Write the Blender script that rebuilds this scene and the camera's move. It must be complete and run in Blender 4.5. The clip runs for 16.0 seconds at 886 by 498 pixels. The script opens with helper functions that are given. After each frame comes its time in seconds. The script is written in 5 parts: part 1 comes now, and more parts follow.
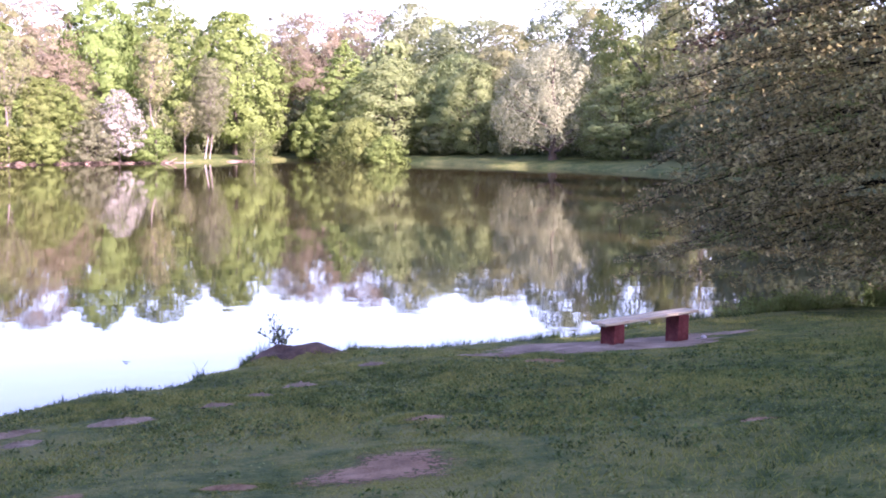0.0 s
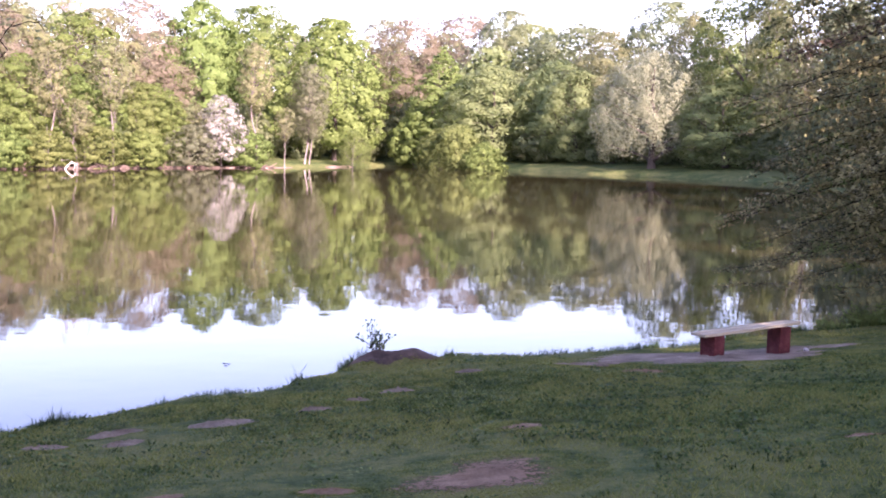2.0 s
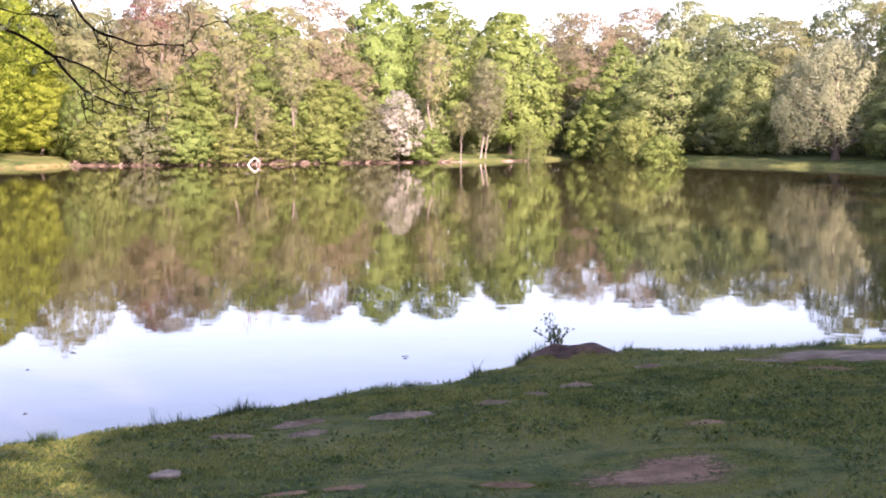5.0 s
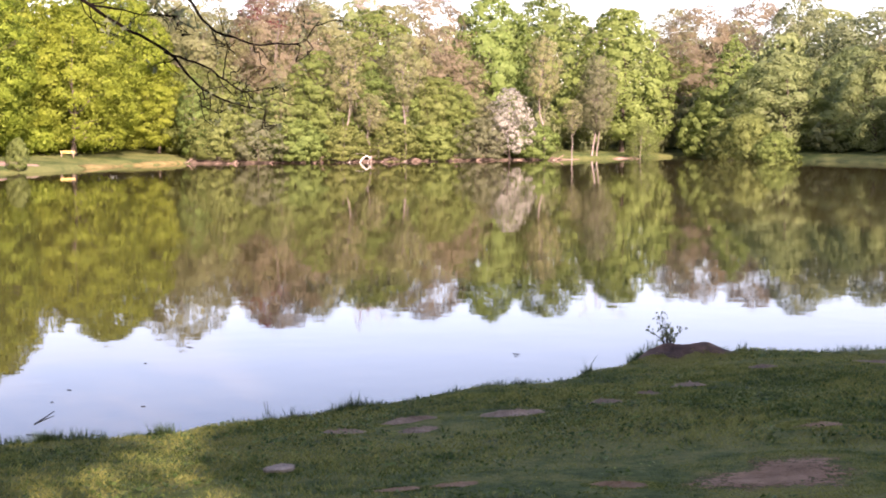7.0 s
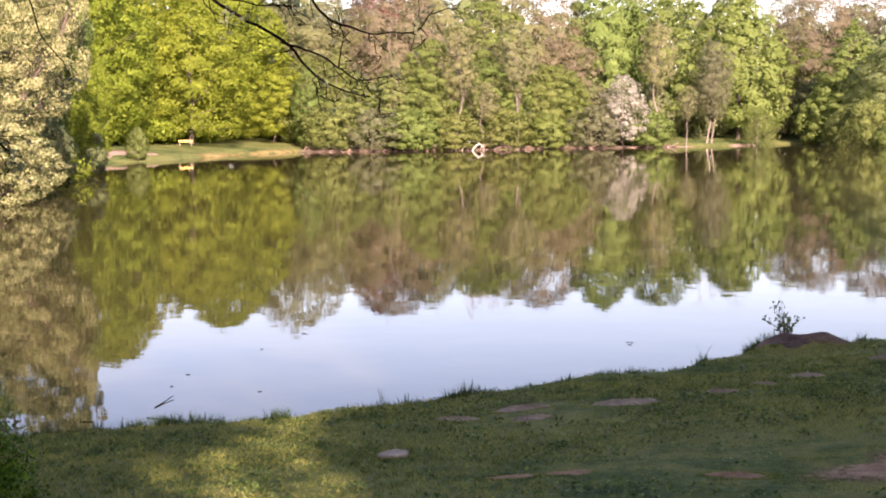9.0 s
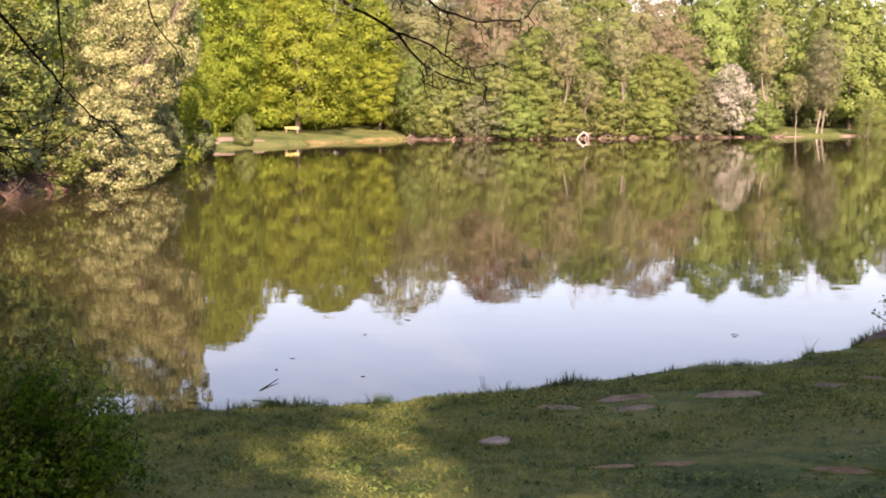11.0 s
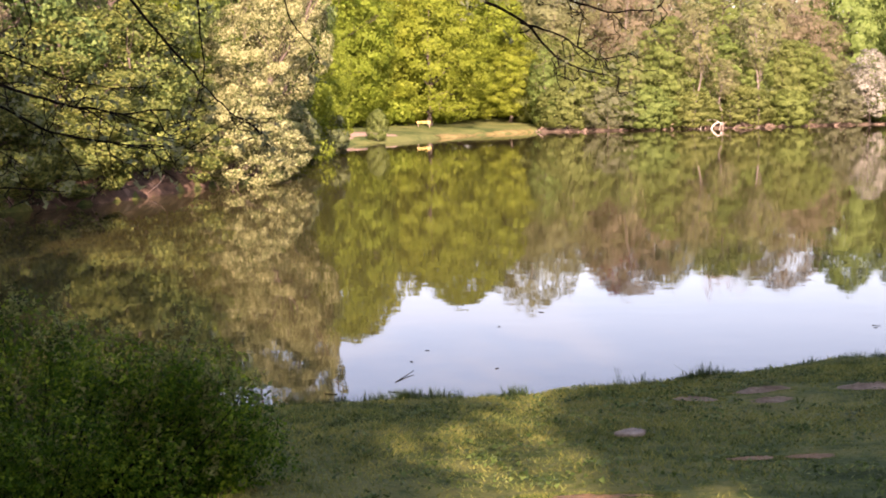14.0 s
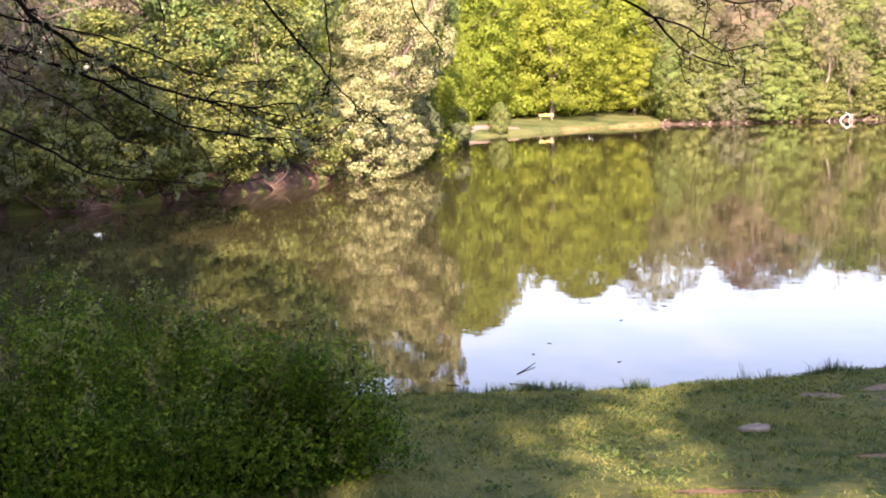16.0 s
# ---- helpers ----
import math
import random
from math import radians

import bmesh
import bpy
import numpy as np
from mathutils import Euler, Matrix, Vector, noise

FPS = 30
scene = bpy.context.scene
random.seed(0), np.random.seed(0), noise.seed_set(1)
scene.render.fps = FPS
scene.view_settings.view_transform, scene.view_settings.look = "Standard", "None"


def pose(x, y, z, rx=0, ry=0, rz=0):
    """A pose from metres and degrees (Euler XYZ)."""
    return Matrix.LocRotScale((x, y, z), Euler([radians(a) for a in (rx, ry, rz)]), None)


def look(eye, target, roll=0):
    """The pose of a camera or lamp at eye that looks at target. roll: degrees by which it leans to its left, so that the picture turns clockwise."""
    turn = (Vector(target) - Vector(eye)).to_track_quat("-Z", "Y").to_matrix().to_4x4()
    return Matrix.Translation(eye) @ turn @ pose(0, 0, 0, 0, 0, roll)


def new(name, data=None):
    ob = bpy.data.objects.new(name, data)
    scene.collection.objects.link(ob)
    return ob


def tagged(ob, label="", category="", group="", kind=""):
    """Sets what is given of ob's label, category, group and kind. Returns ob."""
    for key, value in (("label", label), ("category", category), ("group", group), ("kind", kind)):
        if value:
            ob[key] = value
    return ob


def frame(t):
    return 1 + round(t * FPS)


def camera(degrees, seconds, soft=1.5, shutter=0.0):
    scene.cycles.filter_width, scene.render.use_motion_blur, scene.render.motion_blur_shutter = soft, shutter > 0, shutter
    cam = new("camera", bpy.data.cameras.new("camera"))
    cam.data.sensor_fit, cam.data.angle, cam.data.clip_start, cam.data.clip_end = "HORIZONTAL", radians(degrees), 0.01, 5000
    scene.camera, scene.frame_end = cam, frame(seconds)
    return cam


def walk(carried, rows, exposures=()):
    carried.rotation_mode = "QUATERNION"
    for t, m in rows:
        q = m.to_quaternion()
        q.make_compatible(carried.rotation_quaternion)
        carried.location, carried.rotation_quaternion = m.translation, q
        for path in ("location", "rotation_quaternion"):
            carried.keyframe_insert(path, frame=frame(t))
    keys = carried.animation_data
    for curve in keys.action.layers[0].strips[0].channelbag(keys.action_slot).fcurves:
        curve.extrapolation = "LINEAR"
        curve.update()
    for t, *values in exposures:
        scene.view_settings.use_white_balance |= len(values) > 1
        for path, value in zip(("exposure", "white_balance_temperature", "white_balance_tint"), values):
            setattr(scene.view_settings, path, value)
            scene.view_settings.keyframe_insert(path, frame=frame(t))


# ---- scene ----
cam = camera(34.9, 16.0, 1.9)
# t, eye x y z, yaw, pitch, roll
ROWS = [
    (0.0, 0.000, 0.000, 3.750, -0.00, -4.68, 0.27),
    (0.5, -0.010, 0.006, 3.750, 0.82, -4.51, 0.18),
    (1.0, -0.020, 0.011, 3.750, 1.73, -4.49, 0.43),
    (1.5, -0.030, 0.015, 3.750, 3.04, -4.56, 0.86),
    (2.0, -0.038, 0.019, 3.750, 3.92, -4.43, 0.74),
    (2.5, -0.047, 0.022, 3.750, 5.08, -4.55, 0.51),
    (3.0, -0.054, 0.025, 3.750, 6.13, -4.54, 0.41),
    (3.5, -0.061, 0.026, 3.750, 7.43, -4.72, 0.22),
    (4.0, -0.068, 0.027, 3.750, 8.56, -4.72, 0.42),
    (4.5, -0.074, 0.028, 3.750, 9.80, -4.72, 0.33),
    (7.0, -0.096, 0.019, 3.750, 15.56, -4.85, 0.06),
    (7.5, -0.099, 0.015, 3.750, 16.55, -4.90, -0.02),
    (8.0, -0.101, 0.011, 3.749, 17.78, -5.06, -0.40),
    (8.5, -0.102, 0.006, 3.749, 18.94, -5.15, -0.42),
    (9.0, -0.103, 0.000, 3.749, 20.14, -5.33, -0.24),
    (11.5, -0.101, -0.039, 3.748, 25.32, -5.88, -0.29),
    (12.0, -0.098, -0.049, 3.747, 26.22, -5.98, -0.64),
    (12.5, -0.096, -0.059, 3.747, 26.90, -6.19, -0.32),
    (13.0, -0.092, -0.070, 3.747, 27.99, -6.28, -0.81),
    (13.5, -0.088, -0.082, 3.746, 28.51, -6.18, -0.95),
    (14.0, -0.084, -0.095, 3.746, 29.74, -6.05, -0.97),
    (14.5, -0.079, -0.108, 3.746, 30.93, -6.03, -0.86),
    (15.0, -0.074, -0.122, 3.745, 32.34, -6.08, -1.01),
    (15.5, -0.067, -0.136, 3.745, 33.36, -6.15, -1.10),
    (16.0, -0.061, -0.152, 3.744, 34.71, -6.24, -1.21),
]
walk(cam, [(t, pose(x, y, z, 0, 0, yaw) @ pose(0, 0, 0, 90 + pitch, 0, 0) @ pose(0, 0, 0, 0, 0, roll)) for t, x, y, z, yaw, pitch, roll in ROWS], [(0.0, 2.57, 5740, 60), (1.5, 2.38, 5900, 57), (3.5, 2.24, 6350, 49), (4.5, 2.22, 6490, 47), (7.0, 1.97, 6850, 43), (9.0, 1.85, 7100, 40), (12.5, 1.79, 7500, 39), (14.5, 2.02, 7350, 43), (16.0, 2.33, 6900, 42)])

# ---------------------------------------------------------------- light
SUN_TO = Vector((0.58, -0.81, 0.0)).normalized()
SUN_EL = radians(24)
SUN_DIR = Vector((SUN_TO.x * math.cos(SUN_EL), SUN_TO.y * math.cos(SUN_EL), math.sin(SUN_EL)))
world = bpy.data.worlds.new("sky")
scene.world = world
world.use_nodes = True
wn = world.node_tree.nodes
sky = wn.new("ShaderNodeTexSky")
sky.sky_type, sky.sun_disc = "NISHITA", False
sky.sun_elevation, sky.sun_rotation = SUN_EL, math.atan2(SUN_DIR.x, SUN_DIR.y)
sky.air_density, sky.dust_density, sky.ozone_density = 1.0, 1.3, 1.2
wn["Background"].inputs["Strength"].default_value = 0.135
world.node_tree.links.new(sky.outputs["Color"], wn["Background"].inputs["Color"])
sun = new("sun", bpy.data.lights.new("sun", "SUN"))
sun.data.energy, sun.data.angle, sun.data.color = 4.8, radians(0.6), (1.0, 0.90, 0.74)
sun.matrix_world = look(SUN_DIR * 100, (0, 0, 0))

# ---------------------------------------------------------------- materials


def nodes_of(name):
    m = bpy.data.materials.new(name)
    m.use_nodes = True
    return m, m.node_tree.nodes, m.node_tree.links


def ramp(nt, stops, fac, links):
    r = nt.new("ShaderNodeValToRGB")
    el = r.color_ramp.elements
    while len(el) < len(stops):
        el.new(0.5)
    for e, (p, c) in zip(el, stops):
        e.position, e.color = p, (*c, 1)
    links.new(fac, r.inputs["Fac"])
    return r.outputs["Color"]


def noise_node(nt, links, scale, detail=4.0, coord="Object", rough=0.55, stretch=None):
    tc = nt.new("ShaderNodeTexCoord")
    n = nt.new("ShaderNodeTexNoise")
    n.inputs["Scale"].default_value, n.inputs["Detail"].default_value, n.inputs["Roughness"].default_value = scale, detail, rough
    out = tc.outputs[coord]
    if stretch:
        mp = nt.new("ShaderNodeMapping")
        mp.inputs["Scale"].default_value = stretch
        links.new(out, mp.inputs["Vector"])
        out = mp.outputs["Vector"]
    links.new(out, n.inputs["Vector"])
    return n.outputs["Fac"]


def leaf_mat(name, dark, mid, light, trans=0.55, gloss=0.10, spread=0.42, clump=0.55):
    """Leaves: each leaf and each spray has its own tint, each plant its own shift, part of the light comes through."""
    dark, light = ([m0 + (c - m0) * spread for c, m0 in zip(q, mid)] for q in (dark, light))
    m, nt, links = nodes_of(name)
    b = nt["Principled BSDF"]
    geo = nt.new("ShaderNodeNewGeometry")
    info = nt.new("ShaderNodeObjectInfo")
    mul = nt.new("ShaderNodeMath")
    mul.operation = "MULTIPLY_ADD"
    links.new(noise_node(nt, links, clump, 3, rough=0.6), mul.inputs[0])
    mul.inputs[1].default_value, mul.inputs[2].default_value = 1.8, -0.9
    add = nt.new("ShaderNodeMath")
    links.new(geo.outputs["Random Per Island"], add.inputs[0])
    links.new(mul.outputs[0], add.inputs[1])
    col = ramp(nt, [(0.0, dark), (0.48, mid), (1.0, light)], add.outputs[0], links)
    hsv = nt.new("ShaderNodeHueSaturation")
    links.new(col, hsv.inputs["Color"])
    mr = nt.new("ShaderNodeMapRange")
    mr.inputs["To Min"].default_value, mr.inputs["To Max"].default_value = 0.490, 0.510
    links.new(info.outputs["Random"], mr.inputs["Value"])
    links.new(mr.outputs["Result"], hsv.inputs["Hue"])
    links.new(hsv.outputs["Color"], b.inputs["Base Color"])
    b.inputs["Roughness"].default_value = 0.55
    b.inputs["Specular IOR Level"].default_value = gloss
    tr = nt.new("ShaderNodeBsdfTranslucent")
    links.new(hsv.outputs["Color"], tr.inputs["Color"])
    mix = nt.new("ShaderNodeMixShader")
    mix.inputs["Fac"].default_value = trans
    links.new(b.outputs["BSDF"], mix.inputs[1])
    links.new(tr.outputs["BSDF"], mix.inputs[2])
    links.new(mix.outputs["Shader"], nt["Material Output"].inputs["Surface"])
    return m


def rough_mat(name, stops, scale=3.0, rough=0.9, bump=0.3, bscale=None, stretch=None, fine=None, spec=0.12):
    """Matt surface with two scales of colour variation and a fine relief."""
    m, nt, links = nodes_of(name)
    b = nt["Principled BSDF"]
    n1 = noise_node(nt, links, scale, 5, stretch=stretch)
    n2 = noise_node(nt, links, fine or scale * 9, 3, stretch=stretch)
    add = nt.new("ShaderNodeMath")
    add.operation = "MULTIPLY_ADD"
    links.new(n2, add.inputs[0])
    add.inputs[1].default_value = 0.45
    sub = nt.new("ShaderNodeMath")
    sub.operation = "SUBTRACT"
    links.new(n1, sub.inputs[0])
    sub.inputs[1].default_value = 0.22
    links.new(sub.outputs[0], add.inputs[2])
    links.new(ramp(nt, stops, add.outputs[0], links), b.inputs["Base Color"])
    b.inputs["Roughness"].default_value = rough
    b.inputs["Specular IOR Level"].default_value = spec
    bp = nt.new("ShaderNodeBump")
    bp.inputs["Strength"].default_value, bp.inputs["Distance"].default_value = bump, 0.02
    links.new(noise_node(nt, links, bscale or scale * 12, 4, stretch=stretch), bp.inputs["Height"])
    links.new(bp.outputs["Normal"], b.inputs["Normal"])
    return m


M_SOIL = rough_mat("bare_soil", [(0.25, (0.10, 0.074, 0.048)), (0.55, (0.21, 0.158, 0.105)), (0.8, (0.33, 0.258, 0.18))], 2.5, 0.95, 0.5, 45, fine=22)
M_CLAY = rough_mat("reddish_soil", [(0.25, (0.12, 0.072, 0.036)), (0.55, (0.22, 0.137, 0.075)), (0.8, (0.32, 0.21, 0.125))], 3, 0.95, 0.5, 45, fine=25)
M_SAND = rough_mat("sandy_path", [(0.25, (0.19, 0.13, 0.092)), (0.55, (0.28, 0.20, 0.15)), (0.8, (0.36, 0.27, 0.21))], 0.7, 0.95, 0.3, 20)
M_BANK = rough_mat("bank_earth", [(0.25, (0.035, 0.026, 0.019)), (0.55, (0.10, 0.07, 0.052)), (0.8, (0.22, 0.16, 0.12))], 2.2, 0.95, 0.9, 14, fine=11)
M_DRYGRASS = rough_mat("dry_trodden_turf", [(0.25, (0.10, 0.085, 0.03)), (0.55, (0.20, 0.16, 0.06)), (0.8, (0.29, 0.225, 0.105))], 0.8, 0.95, 0.4, 14)
M_REDBANK = rough_mat("reddish_bank_earth", [(0.25, (0.025, 0.016, 0.011)), (0.55, (0.10, 0.064, 0.044)), (0.8, (0.27, 0.18, 0.13))], 1.6, 0.95, 0.9, 10, fine=9)
M_MUD = rough_mat("pinkish_mud", [(0.25, (0.04, 0.030, 0.022)), (0.55, (0.11, 0.080, 0.059)), (0.8, (0.22, 0.165, 0.128))], 1.4, 0.95, 0.7, 9, fine=8)
M_BARK = rough_mat("bark", [(0.25, (0.05, 0.04, 0.032)), (0.55, (0.12, 0.095, 0.075)), (0.8, (0.20, 0.165, 0.135))], 1.2, 0.9, 0.6, 8, stretch=(1, 1, 0.25))
M_PALEBARK = rough_mat("pale_bark", [(0.25, (0.11, 0.09, 0.075)), (0.55, (0.19, 0.16, 0.135)), (0.8, (0.28, 0.24, 0.21))], 1.0, 0.9, 0.4, 8, stretch=(1, 1, 0.25))
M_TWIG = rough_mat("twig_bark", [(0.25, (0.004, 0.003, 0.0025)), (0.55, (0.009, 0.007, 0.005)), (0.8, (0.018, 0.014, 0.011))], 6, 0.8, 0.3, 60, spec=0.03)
M_BARETWIG = rough_mat("bare_twigs", [(0.25, (0.20, 0.15, 0.15)), (0.55, (0.30, 0.24, 0.24)), (0.8, (0.40, 0.33, 0.33))], 2, 0.9, 0.1)
M_DEADWOOD = rough_mat("bleached_wood", [(0.25, (0.32, 0.28, 0.24)), (0.55, (0.47, 0.43, 0.38)), (0.8, (0.60, 0.56, 0.51))], 2, 0.8, 0.3, 20)
M_BROWNWOOD = rough_mat("driftwood", [(0.25, (0.13, 0.09, 0.07)), (0.55, (0.25, 0.18, 0.14)), (0.8, (0.38, 0.29, 0.23))], 2, 0.9, 0.3, 20)
M_PLANK = rough_mat("weathered_plank", [(0.25, (0.24, 0.19, 0.11)), (0.55, (0.42, 0.36, 0.23)), (0.8, (0.55, 0.48, 0.33))], 2.0, 0.75, 0.4, 25, stretch=(0.12, 1, 1), fine=30)
M_RED = rough_mat("red_brown_paint", [(0.25, (0.05, 0.012, 0.012)), (0.55, (0.115, 0.030, 0.028)), (0.8, (0.19, 0.07, 0.06))], 3.5, 0.8, 0.4, 25)
M_STONE = rough_mat("flat_stone", [(0.25, (0.15, 0.122, 0.088)), (0.55, (0.26, 0.215, 0.155)), (0.8, (0.38, 0.32, 0.235))], 4, 0.85, 0.4, 40)
M_YELLOW = rough_mat("yellow_paint", [(0.25, (0.50, 0.36, 0.10)), (0.55, (0.66, 0.50, 0.17)), (0.8, (0.76, 0.62, 0.28))], 3, 0.6, 0.1)

def worn_edge(m):
    """Bare soil that thins out raggedly towards the grass."""
    nt, links = m.node_tree.nodes, m.node_tree.links
    at = nt.new("ShaderNodeAttribute")
    at.attribute_name = "bareness"
    n = nt.new("ShaderNodeMath")
    n.operation = "MULTIPLY_ADD"
    links.new(noise_node(nt, links, 16, 4, rough=0.7), n.inputs[0])
    n.inputs[1].default_value = 2.4
    links.new(at.outputs["Fac"], n.inputs[2])
    mr = nt.new("ShaderNodeMapRange")
    mr.inputs["From Min"].default_value, mr.inputs["From Max"].default_value = 1.40, 1.62
    links.new(n.outputs[0], mr.inputs["Value"])
    links.new(mr.outputs["Result"], nt["Principled BSDF"].inputs["Alpha"])


for m in (M_SOIL, M_CLAY):
    worn_edge(m)


def grass_mat(name, dark, mid, light, big, fine, tiny, blade=True):
    """Grass: broad drifts from dry yellow-green to deep green, finer clumps, and a tint for each blade."""
    m, nt, links = nodes_of(name)
    b = nt["Principled BSDF"]
    last = None
    for scale, weight in ((big, 1.0), (fine, 0.95), (tiny, 0.6)):
        mul = nt.new("ShaderNodeMath")
        mul.operation = "MULTIPLY_ADD"
        links.new(noise_node(nt, links, scale, 3), mul.inputs[0])
        mul.inputs[1].default_value = weight
        mul.inputs[2].default_value = -0.5 * weight
        if last:
            links.new(last, mul.inputs[2])
            mul.inputs[1].default_value = weight
        last = mul.outputs[0]
    if blade:
        geo = nt.new("ShaderNodeNewGeometry")
        a2 = nt.new("ShaderNodeMath")
        a2.operation = "MULTIPLY_ADD"
        links.new(geo.outputs["Random Per Island"], a2.inputs[0])
        a2.inputs[1].default_value = 0.45
        links.new(last, a2.inputs[2])
        last = a2.outputs[0]
    centre = 0.65 + (0.225 if blade else 0.0)
    mr = nt.new("ShaderNodeMapRange")
    mr.inputs["From Min"].default_value, mr.inputs["From Max"].default_value = centre - 0.25, centre + 0.25
    links.new(last, mr.inputs["Value"])
    col = ramp(nt, [(0.0, dark), (0.5, mid), (1.0, light)], mr.outputs["Result"], links)
    links.new(col, b.inputs["Base Color"])
    b.inputs["Roughness"].default_value = 0.85
    b.inputs["Specular IOR Level"].default_value = 0.05
    if blade:
        tr = nt.new("ShaderNodeBsdfTranslucent")
        links.new(col, tr.inputs["Color"])
        mix = nt.new("ShaderNodeMixShader")
        mix.inputs["Fac"].default_value = 0.45
        links.new(b.outputs["BSDF"], mix.inputs[1])
        links.new(tr.outputs["BSDF"], mix.inputs[2])
        links.new(mix.outputs["Shader"], nt["Material Output"].inputs["Surface"])
    else:
        bp = nt.new("ShaderNodeBump")
        bp.inputs["Strength"].default_value, bp.inputs["Distance"].default_value = 0.8, 0.05
        links.new(noise_node(nt, links, tiny * 1.4, 4), bp.inputs["Height"])
        links.new(bp.outputs["Normal"], b.inputs["Normal"])
    return m


# Turf colour is darkened to hold the shade between the grass blades.
M_GROUND = grass_mat("shade_darkened_turf", (0.022, 0.040, 0.011), (0.055, 0.080, 0.020), (0.12, 0.125, 0.036), 0.45, 2.6, 13, False)
M_FARGRASS = grass_mat("far_lawn_grass", (0.034, 0.055, 0.018), (0.066, 0.092, 0.029), (0.135, 0.145, 0.05), 0.10, 0.5, 2.0, False)
M_GRASS = grass_mat("grass_blades", (0.044, 0.074, 0.022), (0.12, 0.158, 0.041), (0.245, 0.25, 0.068), 0.45, 2.6, 13)
M_EDGEGRASS = leaf_mat("edge_grass", (0.025, 0.045, 0.015), (0.045, 0.08, 0.02), (0.09, 0.13, 0.04), 0.3)
M_WEED = leaf_mat("clover_leaves", (0.03, 0.058, 0.015), (0.075, 0.125, 0.028), (0.20, 0.24, 0.07), 0.35, 0.08, 1.0)
M_ROSETTE = leaf_mat("weed_leaves", (0.028, 0.05, 0.012), (0.06, 0.098, 0.02), (0.13, 0.175, 0.045), 0.3, 0.1, 1.0)
M_CHESTNUT = leaf_mat("chestnut_leaves", (0.115, 0.17, 0.0425), (0.2, 0.27, 0.0748), (0.285, 0.355, 0.111))
M_OAK = leaf_mat("oak_leaves", (0.1, 0.145, 0.017), (0.205, 0.265, 0.0314), (0.3, 0.36, 0.0561), 0.55, 0.10, 0.65)
M_GREEN = leaf_mat("green_leaves", (0.0921, 0.135, 0.036), (0.17, 0.23, 0.0624), (0.262, 0.33, 0.092), spread=0.55)
# Dark and undergrowth leaf colours are lifted paler to carry distance haze.
M_DARK = leaf_mat("hazed_dark_leaves", (0.14, 0.175, 0.085), (0.2, 0.235, 0.115), (0.27, 0.305, 0.15))
M_GLOOM = leaf_mat("hazed_undergrowth_leaves", (0.10, 0.13, 0.055), (0.175, 0.205, 0.09), (0.24, 0.27, 0.12))
M_OLIVE = leaf_mat("olive_leaves", (0.108, 0.14, 0.04), (0.181, 0.222, 0.0656), (0.274, 0.315, 0.1), spread=0.55)
# Olive leaf colour with distance haze mixed in: paler and greyer.
M_HAZEOLIVE = leaf_mat("hazed_olive_leaves", (0.155, 0.2, 0.075), (0.235, 0.285, 0.11), (0.325, 0.37, 0.165))
M_TAN = leaf_mat("budding_leaves", (0.155, 0.165, 0.075), (0.24, 0.248, 0.112), (0.32, 0.325, 0.16))
M_PINK = leaf_mat("pinkish_buds", (0.165, 0.14, 0.09), (0.245, 0.21, 0.132), (0.32, 0.275, 0.18))
M_COPPER = leaf_mat("copper_leaves", (0.10, 0.025, 0.03), (0.19, 0.05, 0.06), (0.30, 0.10, 0.10))
M_GREY = leaf_mat("grey_green_leaves", (0.115, 0.13, 0.07), (0.175, 0.19, 0.1), (0.24, 0.25, 0.145))
M_WILLOW = leaf_mat("willow_leaves", (0.22, 0.245, 0.13), (0.315, 0.34, 0.195), (0.41, 0.43, 0.27))
M_BLOSSOM = leaf_mat("white_blossom", (0.15, 0.155, 0.105), (0.25, 0.24, 0.19), (0.385, 0.37, 0.315), 0.3, spread=1.0, clump=1.2)
M_CREAM = leaf_mat("cream_blossom", (0.06, 0.085, 0.024), (0.22, 0.23, 0.095), (0.42, 0.415, 0.21), 0.3, 0.1, 1.0, 1.5)
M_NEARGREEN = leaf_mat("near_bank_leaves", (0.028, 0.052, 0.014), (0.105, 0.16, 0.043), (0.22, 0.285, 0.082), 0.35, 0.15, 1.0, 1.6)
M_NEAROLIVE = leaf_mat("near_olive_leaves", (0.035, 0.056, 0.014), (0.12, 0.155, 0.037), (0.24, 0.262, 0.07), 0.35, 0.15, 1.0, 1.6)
M_BUSH = leaf_mat("shrub_leaves", (0.02, 0.055, 0.004), (0.048, 0.112, 0.006), (0.17, 0.255, 0.022), 0.4, 0.06, 1.0, 2.6)
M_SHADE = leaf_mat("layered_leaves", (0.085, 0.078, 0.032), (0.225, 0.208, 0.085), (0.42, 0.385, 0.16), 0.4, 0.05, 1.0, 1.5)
M_DEEP = leaf_mat("deep_green_leaves", (0.07, 0.085, 0.032), (0.18, 0.205, 0.08), (0.32, 0.35, 0.14), 0.4, 0.05, 1.0, 1.2)
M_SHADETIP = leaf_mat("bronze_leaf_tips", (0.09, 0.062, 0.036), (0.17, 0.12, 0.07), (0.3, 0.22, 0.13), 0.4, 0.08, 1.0)


